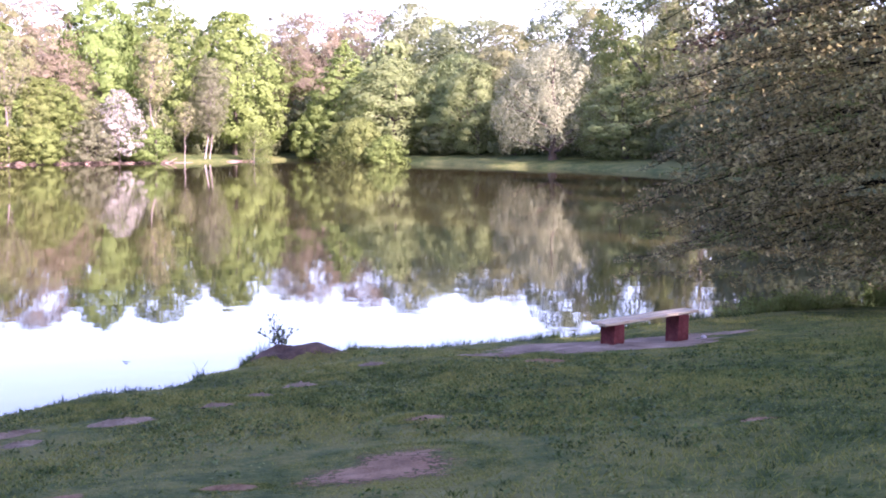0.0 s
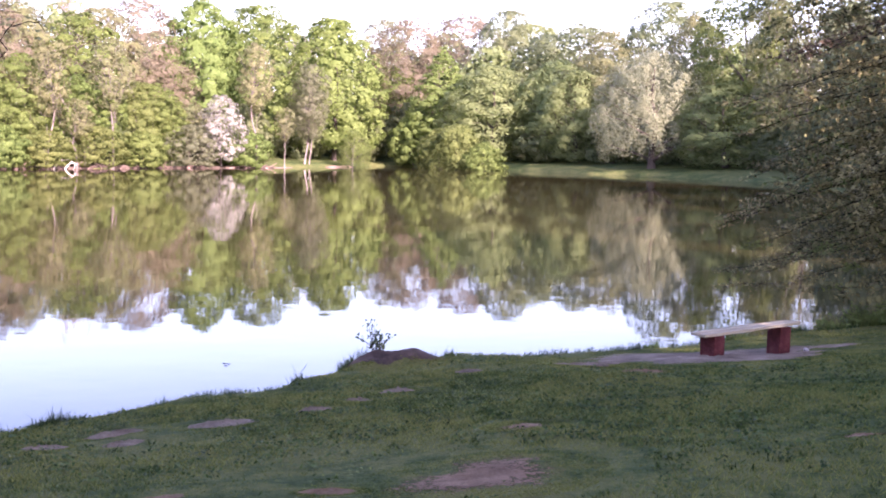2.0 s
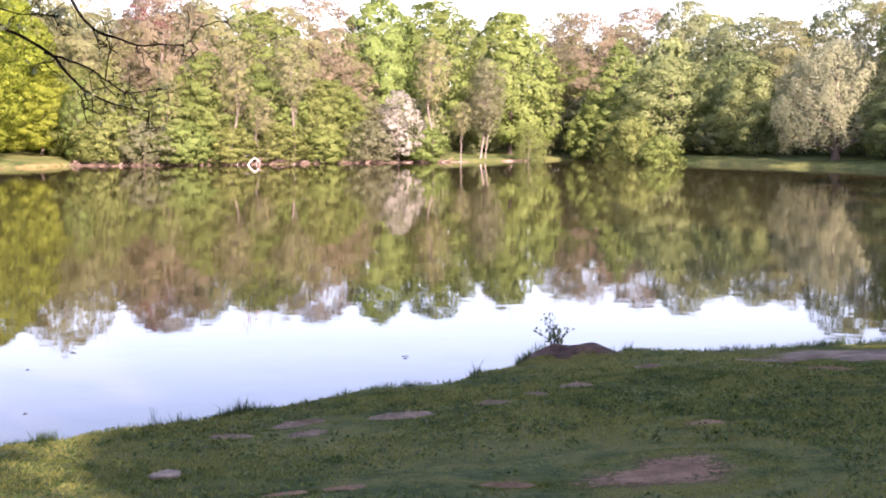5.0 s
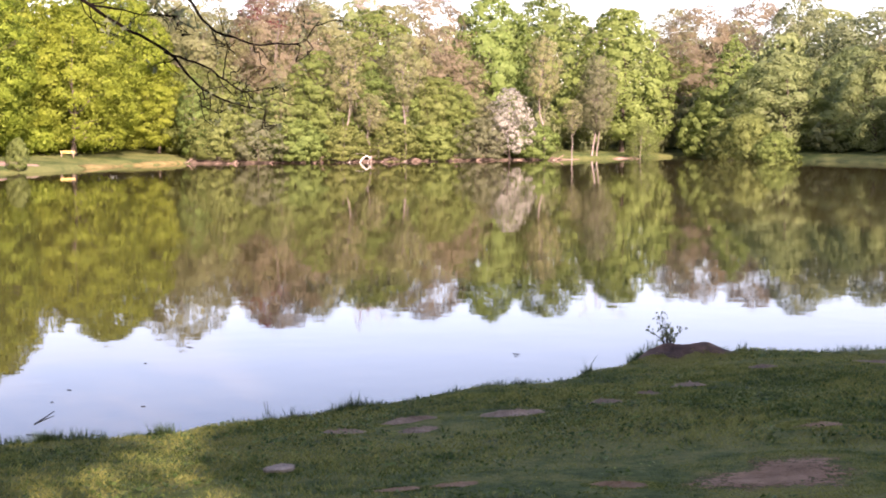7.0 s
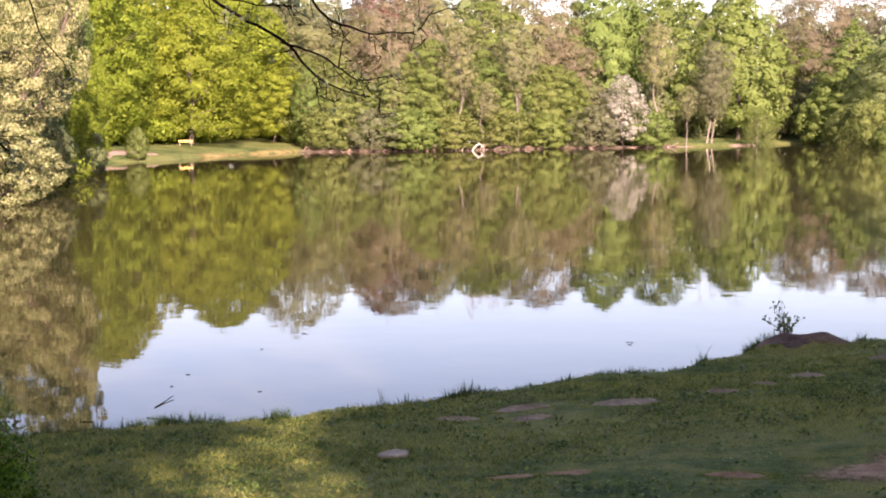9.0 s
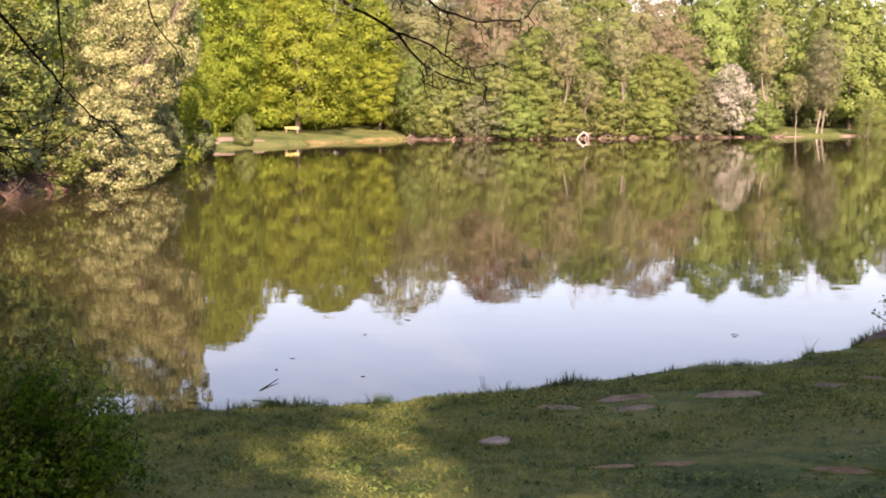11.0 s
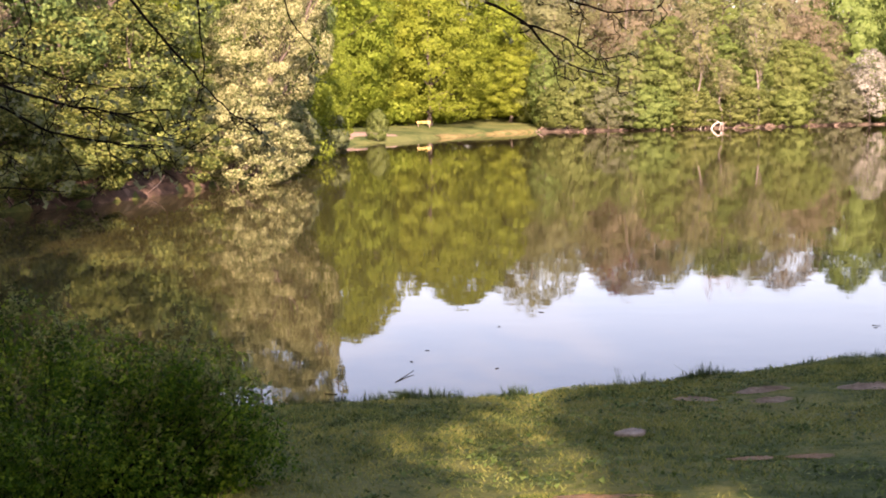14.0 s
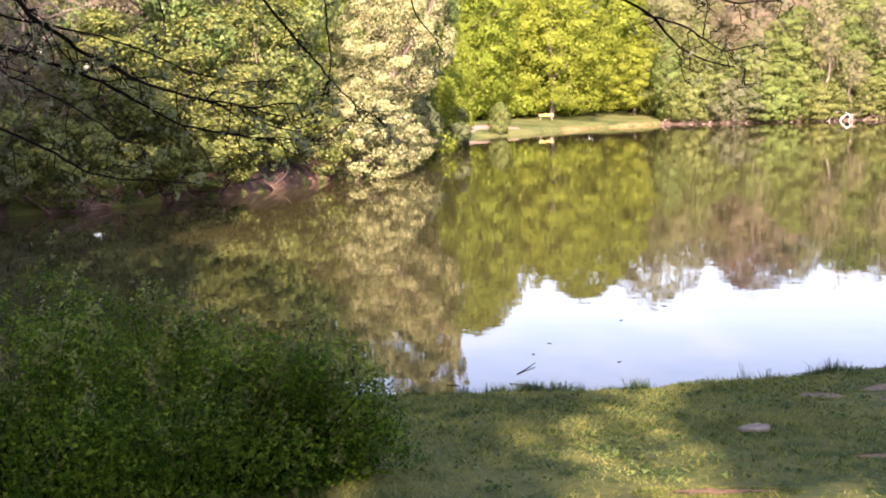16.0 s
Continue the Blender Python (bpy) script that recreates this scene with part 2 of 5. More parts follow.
def water_mat():
    m, nt, links = nodes_of("pond_water")
    b = nt["Principled BSDF"]
    b.inputs["Base Color"].default_value = (0.038, 0.033, 0.013, 1)
    b.inputs["Roughness"].default_value = 0.02
    b.inputs["IOR"].default_value = 1.14
    b1 = nt.new("ShaderNodeBump")
    b1.inputs["Strength"].default_value, b1.inputs["Distance"].default_value = 0.4, 0.003
    links.new(noise_node(nt, links, 1.6, 2, stretch=(1, 1, 1)), b1.inputs["Height"])
    b2 = nt.new("ShaderNodeBump")
    b2.inputs["Strength"].default_value, b2.inputs["Distance"].default_value = 0.4, 0.010
    links.new(noise_node(nt, links, 0.35, 2), b2.inputs["Height"])
    links.new(b1.outputs["Normal"], b2.inputs["Normal"])
    links.new(b2.outputs["Normal"], b.inputs["Normal"])
    return m


M_WATER = water_mat()

# ---------------------------------------------------------------- mesh helpers
rng = np.random.default_rng(7)


def mesh_from(name, verts, faces, mat=None, smooth=False):
    """A mesh from an (n, 3) array and an (m, k) array of corners, k = 3 or 4."""
    me = bpy.data.meshes.new(name)
    verts, faces = np.asarray(verts, np.float32), np.asarray(faces, np.int32)
    me.vertices.add(len(verts))
    me.vertices.foreach_set("co", verts.ravel())
    k = faces.shape[1]
    me.loops.add(faces.size)
    me.loops.foreach_set("vertex_index", faces.ravel())
    me.polygons.add(len(faces))
    me.polygons.foreach_set("loop_start", np.arange(0, faces.size, k, dtype=np.int32))
    if smooth:
        me.polygons.foreach_set("use_smooth", np.ones(len(faces), bool))
    me.update(calc_edges=True)
    if mat:
        me.materials.append(mat)
    return me


def part(name, me, parent, label=""):
    ob = new(name, me)
    ob.parent = parent
    return tagged(ob, label) if label else ob


def bm_mesh(name, bm, mat):
    me = bpy.data.meshes.new(name)
    bm.to_mesh(me)
    bm.free()
    me.materials.append(mat)
    return me


def unit(v):
    return v / np.maximum(np.linalg.norm(v, axis=-1, keepdims=True), 1e-9)


def leaf_arrays(p, n, size, aspect=0.8, g=None):
    """Small pointed leaves at points p with normals n."""
    g = g or rng
    k = len(p)
    t = unit(np.cross(n, g.normal(size=(k, 3))))
    b = np.cross(n, t)
    size = np.broadcast_to(size, (k,))[:, None]
    back = p - t * size * 0.35
    v = np.stack([p + t * size * 0.65, back + b * size * aspect * 0.55, back - b * size * aspect * 0.55], 1).reshape(-1, 3)
    return v, np.arange(3 * k).reshape(k, 3)


def leaf_mesh(name, p, n, size, mat, aspect=0.8, g=None, soft=None):
    """Leaves as one mesh; soft: the clump's own normals, which round its shading."""
    v, f = leaf_arrays(p, n, size, aspect, g)
    me = mesh_from(name, v, f, mat, soft is not None)
    if soft is not None:
        soft = np.where((soft * n).sum(1)[:, None] < 0, n, soft)
        me.normals_split_custom_set_from_vertices(np.repeat(soft, 3, 0).tolist())
    return me


def tube_arrays(path, radii, sides=6):
    path = np.asarray(path, float)
    k = len(path)
    d = unit(np.gradient(path, axis=0))
    a = unit(np.cross(d, np.where(np.abs(d[:, 2:3]) > 0.9, [[1.0, 0, 0]], [[0, 0, 1.0]])))
    b = np.cross(d, a)
    ang = np.arange(sides) * 2 * np.pi / sides
    ring = a[:, None] * np.cos(ang)[None, :, None] + b[:, None] * np.sin(ang)[None, :, None]
    v = (path[:, None] + ring * np.asarray(radii, float)[:, None, None]).reshape(-1, 3)
    i, j = np.meshgrid(np.arange(k - 1), np.arange(sides), indexing="ij")
    j2 = (j + 1) % sides
    f = np.stack([i * sides + j, i * sides + j2, (i + 1) * sides + j2, (i + 1) * sides + j], -1).reshape(-1, 4)
    return v, f


def join(chunks):
    vs, fs, o = [], [], 0
    for v, f in chunks:
        vs.append(v)
        fs.append(f + o)
        o += len(v)
    return np.concatenate(vs), np.concatenate(fs)


def bent(a, b, k, wob, g, sag=0.0):
    """A wavering line from a to b."""
    s = np.linspace(0, 1, k)[:, None]
    w = np.cumsum(g.normal(size=(k, 3)), 0) * wob
    w -= s * w[-1]
    p = np.asarray(a) * (1 - s) + np.asarray(b) * s + w * np.sin(s * np.pi)
    p[:, 2] -= (sag * np.sin(s * np.pi))[:, 0]
    return p


# ---------------------------------------------------------------- ground and pond
POND = np.array([*[(9.3, 29.5), (13, 33), (18, 45), (26, 75), (27, 110), (22.6, 135.8), (10.9, 155.8), (0, 172), (-9.8, 181), (-21, 197)],
                 *[(-25.5, 184), (-34, 172), (-45, 163), (-53, 154), (-60, 146), (-68.5, 141), (-69, 127), (-66.5, 107), (-68, 102), (-61.5, 89.3)],
                 *[(-47, 63), (-41.5, 55), (-38.8, 40.7), (-38, 33), (-38.8, 27), (-36, 14), (-26, 6), (-17, 8.5), (-13, 10.3), (-9.93, 13.2)],
                 *[(-8.8, 14.2), (-7.5, 15.1), (-6.35, 16.5), (-5.6, 17.7), (-4.85, 18.8), (-3.85, 19.75), (-3.1, 21.4), (-2.4, 22.6)],
                 *[(-1.35, 23.25), (0.16, 23.6), (1.65, 24.45), (2.6, 25.05), (5.07, 27.4), (7.2, 28.9)]])


def wave(x, y, s, seed):
    """Cheap smooth noise, about -1 to 1."""
    g = np.random.default_rng(seed)
    out = 0
    for k in range(5):
        a, ph, f = g.uniform(0, 6.28), g.uniform(0, 6.28), s * g.uniform(0.6, 1.8)
        out = out + np.sin((x * np.cos(a) + y * np.sin(a)) * f + ph + 1.3 * np.sin((x * np.sin(a) - y * np.cos(a)) * f * 0.7 + k))
    return out / 3.0


def shore_distance(x, y):
    """Metres from the shore: land plus, pond minus."""
    x, y = np.asarray(x, float), np.asarray(y, float)
    best, inside = np.full(x.shape, 1e9), np.zeros(x.shape, bool)
    q = POND
    for (x0, y0), (x1, y1) in zip(q, np.roll(q, -1, 0)):
        dx, dy = x1 - x0, y1 - y0
        s = np.clip(((x - x0) * dx + (y - y0) * dy) / (dx * dx + dy * dy), 0, 1)
        best = np.minimum(best, (x - x0 - s * dx) ** 2 + (y - y0 - s * dy) ** 2)
        cross = (y0 > y) != (y1 > y)
        inside ^= cross & (x < (x1 - x0) * (y - y0) / (y1 - y0 + 1e-12) + x0)
    d = np.where(inside, -1, 1) * np.sqrt(best)
    r = np.hypot(x, y)
    return d + np.where(r < 40, 0.22, 0) + np.where(r < 40, 0.07 * wave(x, y, 2.2, 3), 0.5 * wave(x, y, 0.3, 4))


def ground_z(x, y):
    d = shore_distance(x, y)
    r = np.hypot(x, y)
    near = np.clip((48 - r) / 14, 0, 1) * np.clip((x + 24) / 6, 0, 1)
    leftbank = np.clip((-25 - x) / 8, 0, 1) * np.clip((75 - y) / 15, 0, 1)
    lip = 0.16 + 0.22 * (1 - near) + 0.6 * leftbank
    width = 0.22 + 0.8 * (1 - near)
    up = lip * np.clip(d / width, 0, 1) ** 0.7 + np.clip(d - width, 0, 60) * (0.075 + 0.023 * near + 0.05 * leftbank)
    up = np.minimum(up, 1.8 + 0.35 * near + 0.012 * d + 2.0 * leftbank)
    mx, my = (x + 2.4) * 0.94 + (y - 22.15) * 0.34, (y - 22.15) * 0.94 - (x + 2.4) * 0.34
    up = up + 0.17 * np.exp(-((mx / 0.74) ** 4 + (my / 0.42) ** 4)) * (1 + 0.3 * wave(x, y, 7, 2))
    down = -0.9 * np.clip(-d / 2.5, 0, 1) - 0.05
    bumps = 0.022 * wave(x, y, 1.3, 11) + 0.012 * wave(x, y, 4.5, 12)
    return np.where(d > 0, up + bumps * np.clip(d / 0.5, 0, 1), down)


def gz(x, y):
    return float(ground_z(np.array([x]), np.array([y]))[0])


az = np.radians(np.concatenate([np.arange(-180, -24, 3.0), np.arange(-24, 59.9, 0.35), np.arange(60, 180, 3.0)]))
rad = np.concatenate([[0.0, 0.6], np.arange(1.5, 8.5, 0.7), np.arange(8.5, 33, 0.14), 33 * 1.022 ** np.arange(0, 90), 240 * 1.25 ** np.arange(0, 14)])
A, R = np.meshgrid(az, rad)
GX, GY = -np.sin(A) * R, np.cos(A) * R
GZ = ground_z(GX, GY)
nr, na = A.shape
i, j = np.meshgrid(np.arange(nr - 1), np.arange(na), indexing="ij")
j2 = (j + 1) % na
quads = np.stack([i * na + j, (i + 1) * na + j, (i + 1) * na + j2, i * na + j2], -1).reshape(-1, 4)
gverts = np.stack([GX, GY, GZ], -1).reshape(-1, 3)
ground_me = mesh_from("ground", gverts, quads[:, ::-1], M_GROUND, True)
ground_me.materials.append(M_FARGRASS)
ground_me.polygons.foreach_set("material_index", (np.repeat(rad[:-1], na) > 60).astype(np.int32))
ground = tagged(new("ground", ground_me), "sloping grassy lawn and wooded banks round a pond", "ground", kind="structure")

wx = np.array([(-95, 2), (40, 2), (40, 215), (-95, 215)])
water = tagged(new("water", mesh_from("water", [(*p, 0.0) for p in wx], [[0, 1, 2, 3]], M_WATER)), "still pond water mirroring trees and pale sky", "water", kind="structure")

# ---------------------------------------------------------------- trees


def crown_profile(u, shape):
    """Share of the full radius at the height share u."""
    if shape == "column":
        return (0.72 + 0.28 * np.sin(np.pi * u)) * (1 - u ** 5) ** 0.5
    if shape == "cone":
        return np.minimum(1.0, 0.7 + 1.6 * u) * (1 - u) ** 0.62
    if shape in ("dome", "droop"):
        return np.where(u < 0.36, 0.80 + 0.20 * np.sin(np.clip(u / 0.36, 0, 1) * np.pi / 2), np.cos(np.clip((u - 0.36) / 0.64, 0, 1) * np.pi / 2) ** 0.45)
    return np.clip(1 - np.abs(2 * u - 1) ** 2.3, 0, 1) ** 0.5


def crown_points(g, w, h, zb, lobes, lobe_r, leaves, shape, jut=0.0, fill=4):
    """Leaf places, leaf normals, clump normals and clumps: rounded clumps spread evenly over a crown of width w between heights zb and h."""
    R, H = w / 2, h - zb
    grid = np.linspace(0.0, 0.995, 200)
    prof = crown_profile(grid, shape)
    cum = np.cumsum(prof * np.hypot(1.0, np.gradient(prof, grid) * R / H) + 0.05)
    order = (np.arange(lobes) + g.uniform(0, 1, lobes)) / lobes
    u = np.interp(order * cum[-1], cum, grid)
    a = np.arange(lobes) * 2.39996 + g.normal(size=lobes) * 0.45
    lr = lobe_r * g.uniform(0.65, 1.3, lobes) * (1 - 0.12 * u ** 3)
    rad = np.maximum(R * crown_profile(u, shape) - lr * 0.7, 0) * np.where(g.uniform(size=lobes) < 0.2, g.uniform(0.35, 0.8, lobes), 1.0)
    rad = np.maximum(rad + np.clip(g.normal(size=lobes) * jut, -1.0, 0.45) * lr * (1 - 0.7 * u), 0)
    pos = np.stack([np.cos(a) * rad, np.sin(a) * rad, u * (H - lobe_r * 0.8) + np.clip(g.normal(size=lobes) * jut * 0.35, -0.4, 0.25)], 1)
    mid = pos - [0, 0, H * 0.42]
    outl = unit(mid / [R, R, H * 0.62])
    core = leaves // fill
    k = leaves - core
    pick = g.choice(lobes, k, p=lr ** 2 / (lr ** 2).sum())
    outw = outl[pick]
    d = unit(g.normal(size=(k, 3)) + outw * 1.1 + [0, 0, 0.3])
    p = pos[pick] + d * lr[pick][:, None] * g.uniform(0.72, 1.08, (k, 1)) * [1, 1, 0.72]
    n = unit(d * 0.8 + outw * 0.3 + g.normal(size=(k, 3)) * 0.42)
    soft = unit(d * 0.6 + outw * 0.45 + [0, 0, 0.12] + g.normal(size=(k, 3)) * 0.10)
    uc = np.interp(g.uniform(0, cum[-1], core), cum, grid)
    ac, rc = g.uniform(0, 2 * np.pi, core), R * crown_profile(uc, shape) * np.sqrt(g.uniform(0.25, 0.80, core))
    pc = np.stack([np.cos(ac) * rc, np.sin(ac) * rc, uc * H * 0.96], 1)
    nc = unit(np.stack([np.cos(ac), np.sin(ac), np.zeros(core)], 1) + g.normal(size=(core, 3)) * 0.4)
    p, n, soft = np.concatenate([p, pc]), np.concatenate([n, nc]), np.concatenate([soft, nc])
    wide = np.percentile(np.hypot(p[:, 0], p[:, 1]), 96)
    lo, hi = np.percentile(p[:, 2], 1), np.percentile(p[:, 2], 99.6)
    for q in (p, pos):
        q[:, :2] *= w / 2 / wide
        q[:, 2] = zb + (q[:, 2] - lo) / (hi - lo) * (h - zb)
    return p, n, soft, pos


def limbs_mesh(name, g, h, zb, ends, r0, mat, top=0.8, twigs=0, lean=0.0, sides=7, wob=0.03):
    """A tapering trunk with limbs that reach towards the clumps, and twigs on them."""
    tip = np.array([lean * h, g.normal() * 0.03 * h, h * top])
    trunk = bent((0, 0, -0.4), tip, 10, h * wob * 0.35, g)
    s = np.linspace(0, 1, 10)
    flare = 1 + 0.5 * np.exp(-s * 18)
    out = [tube_arrays(trunk, r0 * (1 - 0.85 * s) * flare, sides)]
    for e in ends:
        k = int(np.clip((e[2] * 0.72 / (h * top)) * 9, 1, 8))
        a = trunk[k]
        r = r0 * (1 - 0.85 * s[k]) * 0.45
        line = bent(a, e, 6, np.linalg.norm(e - a) * 0.05, g, -0.06 * np.linalg.norm(e - a))
        out.append(tube_arrays(line, np.linspace(r, r * 0.2, 6), 5))
        for _ in range(twigs):
            q = line[g.integers(2, 6)]
            t2 = q + unit(g.normal(size=3) + [0, 0, 0.9]) * g.uniform(0.06, 0.16) * h
            out.append(tube_arrays(bent(q, t2, 4, 0.05, g), np.linspace(max(r * 0.25, 0.025), 0.012, 4), 3))
    return mesh_from(name, *join(out), mat, True)


SPECIES = {}


def species(key, name, label, w, h, zb, lobes, lobe_r, leaves, size, leafmat, shape="round", bark=M_BARK, r0=0.25, limbs=10, twigs=0, aspect=0.7, lean=0.0, variants=2, jut=0.3, hang=0.0, rounded=True):
    made = []
    for v in range(variants):
        g = np.random.default_rng(sum(map(ord, key)) * 13 + v)
        if leaves:
            p, n, soft, pos = crown_points(g, w, h, zb * h, lobes, lobe_r, leaves, shape, jut, 4 if rounded else 12)
            if hang:
                p[:, 2] -= g.uniform(0, hang, len(p)) ** 2 / hang
                p[:, 2] = np.maximum(p[:, 2], 0.3)
            p[:, 0] += lean * p[:, 2] * 0.7
            pos[:, 0] += lean * pos[:, 2] * 0.7
            crown = leaf_mesh(key + "_crown", p, n, size * g.uniform(0.6, 1.3, leaves), leafmat, aspect, g, soft if rounded else None)
        else:
            pos = np.stack([g.normal(size=limbs * 2) * w * 0.22, g.normal(size=limbs * 2) * w * 0.22, g.uniform(0.45, 1.0, limbs * 2) * h], 1)
            crown = None
        ends = pos[g.choice(len(pos), min(limbs, len(pos)), replace=False)]
        wood = limbs_mesh(key + "_trunk", g, h, zb, ends, r0, bark, 0.85, twigs, lean)
        made.append((wood, crown))
    SPECIES[key] = (name, label, w, h, made)


COUNT = {}


def tree(key, x, y, w, h, turn=None, label="", sink=0.0):
    name, lab, w0, h0, made = SPECIES[key]
    k = COUNT[key] = COUNT.get(key, -1) + 1
    wood, crown = made[k % len(made)]
    root = tagged(new(name), label or lab, "shrub" if "shrub" in name else "tree", name + "s on the banks")
    root.matrix_world = pose(x, y, gz(x, y) - sink, 0, 0, (k * 137 + 40) % 360 if turn is None else turn) @ Matrix.Diagonal((w * 1.08 / w0, w * 1.08 / w0, h / h0, 1))
    part("trunk", wood, root)
    if crown:
        part("crown", crown, root)
    return root


species("chestnut", "chestnut_tree", "tall horse chestnut with bright fresh green leaves", 12, 19, 0.08, 150, 1.15, 19000, 0.4, M_CHESTNUT, "dome", jut=0.2)
species("oak", "oak_tree", "broad tree with sunlit yellow-green spring leaves", 13, 18, 0.07, 190, 1.05, 22500, 0.29, M_OAK, "dome", limbs=14, jut=0.4)
species("green", "leafy_tree", "slender tree with fresh green leaves", 9, 16, 0.08, 126, 0.75, 16000, 0.27, M_GREEN, "round", limbs=12, jut=0.4)
species("dark", "dark_tree", "dense tree with dark green leaves", 11, 18, 0.03, 135, 1.16, 16000, 0.31, M_DARK, "round", limbs=12, jut=0.5)
species("olive", "olive_green_tree", "bushy tree with olive-green young leaves", 9, 12, 0.02, 126, 0.75, 15000, 0.26, M_OLIVE, "dome", limbs=12, jut=0.4)
species("pale", "hazed_olive_tree", "bushy olive-green tree, leaf colour paled for distance haze", 9, 12, 0.02, 126, 0.92, 17000, 0.24, M_HAZEOLIVE, "dome", limbs=12, jut=0.4)
species("tan", "budding_tree", "tree with sparse tan leaf buds and bare twigs", 10, 17, 0.10, 144, 1.00, 21000, 0.205, M_TAN, "round", M_PALEBARK, 0.16, 20, 4, jut=0.6)
species("pink", "pink_budding_tree", "tree with pinkish brown buds on fine twigs", 11, 18, 0.10, 162, 1.00, 24000, 0.21, M_PINK, "round", M_PALEBARK, 0.17, 22, 4, jut=0.6)
species("red", "copper_beech", "copper beech with dark wine-red leaves", 8, 18, 0.3, 90, 0.82, 7000, 0.32, M_COPPER, "dome", limbs=8)
species("bare", "bare_tree", "leafless tree with pale purple-grey twigs against the sky", 10, 20, 0.3, 1, 1, 0, 0.3, M_TAN, bark=M_BARETWIG, r0=0.2, limbs=26, twigs=14)
species("grey", "grey_green_tree", "leaning thin-crowned tree with grey-green leaves", 7, 13, 0.28, 117, 0.54, 9500, 0.17, M_GREY, "round", M_PALEBARK, 0.15, 16, 4, lean=0.12, jut=0.6)
species("thin", "pale_trunked_tree", "slender tree with a long pale bare trunk", 5, 14, 0.45, 72, 0.48, 3000, 0.25, M_TAN, "round", M_PALEBARK, 0.15, 14, 4, lean=0.03, jut=0.5)
species("poplar", "young_poplar", "upright tree with light green leaves to the ground", 8, 15, 0.02, 144, 0.61, 12500, 0.31, M_CHESTNUT, "cone", limbs=12, jut=0.4)
species("willow", "grey_willow", "broad willow with grey hanging foliage on the far lawn", 13, 14, 0.17, 216, 0.75, 30000, 0.22, M_WILLOW, "droop", r0=0.4, limbs=18, aspect=0.45, hang=1.6, jut=0.4)
species("yellow", "yellow_green_tree", "tall tree with yellow-green young leaves", 10, 17, 0.06, 135, 1.00, 17000, 0.26, M_OLIVE, "round", limbs=12, jut=0.5)
species("blossom", "blossoming_tree", "small tree covered in white blossom on the shore", 6, 8.5, 0.10, 108, 0.48, 10000, 0.19, M_BLOSSOM, "dome", r0=0.12, limbs=10, variants=1, jut=0.35)
species("bush", "shoreline_shrub", "leafy green shrub at the water's edge", 6, 5, 0.0, 90, 0.54, 6500, 0.25, M_GREEN, "dome", r0=0.07, limbs=8, jut=0.5)
species("obush", "shoreline_shrub", "olive shrub overhanging the muddy shore", 6, 5, 0.0, 90, 0.54, 6500, 0.23, M_OLIVE, "dome", r0=0.07, limbs=8, jut=0.5)
species("dbush", "shady_shrub", "dark green shrub in the shade of the trees", 7, 5, 0.0, 90, 0.61, 3400, 0.33, M_GLOOM, "dome", r0=0.07, limbs=8, jut=0.4)
species("gbush", "grey_shrub", "grey-green shrub at the shore", 6, 5, 0.0, 90, 0.48, 6000, 0.21, M_GREY, "dome", r0=0.07, limbs=10, twigs=3, jut=0.5)

# far shore, from the bay with the oaks to the spit
tree("oak", -80, 116, 14, 19.3)
tree("oak", -84.5, 129, 15, 20.3)
tree("oak", -81, 146, 15, 19.3)
tree("oak", -92, 138, 15, 22.3)
tree("oak", -84, 104, 13, 19.3)
tree("oak", -77.5, 133, 13, 15.3)
tree("oak", -85, 153, 13, 20.3)
tree("oak", -78.5, 109, 10, 12.3)
tree("oak", -82, 121.5, 11, 14.3)
tree("oak", -80.5, 140, 10, 12.3)
tree("oak", -75, 147.5, 9, 9.3)
tree("olive", -72, 150.5, 8, 10)
tree("tan", -79, 161, 12.6, 21)
tree("tan", -72.5, 154.2, 11.5, 16)
tree("tan", -70.2, 160.4, 13.6, 15.5)
tree("red", -71.5, 170, 8, 19.6)
tree("pink", -64.3, 157.4, 12.1, 18.8)
tree("tan", -61.7, 162.9, 12.1, 18)
tree("green", -55.6, 166.7, 11.5, 17.2)
tree("bare", -60.5, 180.5, 10.4, 20.0)
tree("pink", -50.5, 174.6, 13.2, 19.6)
tree("tan", -53.3, 169.2, 10.3, 18)
tree("chestnut", -43.4, 178.3, 11.4, 19.8)
tree("green", -37.7, 184.9, 12.6, 19.8)
tree("bare", -34.1, 203, 9.8, 21.8)
tree("chestnut", -28.5, 192.7, 13.4, 19.1)
tree("grey", -30.6, 181.0, 5.6, 13.0, 10)
tree("grey", -30.0, 181.2, 4.2, 11.0, 330)
tree("blossom", -38.7, 168.9, 6.0, 8.6)
tree("pink", -46.4, 173.2, 8.51, 12.4, label="small tree with reddish brown buds behind the shrubs")
tree("olive", -48.4, 165.5, 8.2, 9.5)
tree("green", -57.9, 153.7, 8.28, 12.1)
tree("olive", -61.3, 149.9, 7.8, 8.5)
tree("green", -53.1, 158.8, 6.9, 9.9)
tree("green", -46.5, 166.6, 7.13, 9.4)
tree("olive", -65.8, 147.6, 7.1, 8.5)
tree("olive", -45.7, 169.3, 6.3, 8.0)
for k, (x, y) in enumerate([(-66.6, 143.9), (-62.5, 146.2), (-59, 149), (-55.1, 153), (-51.1, 158), (-47, 162.6), (-42.6, 166.8), (-36.9, 172)]):
    tree(("obush", "gbush", "bush", "obush", "obush", "bush", "gbush", "bush")[k], x + 0.6, y - 0.6, 6.6, (5, 4.6, 4.8, 4.2, 4.4, 4.2, 5, 4.4)[k])
tree("obush", -70, 148, 8, 7)
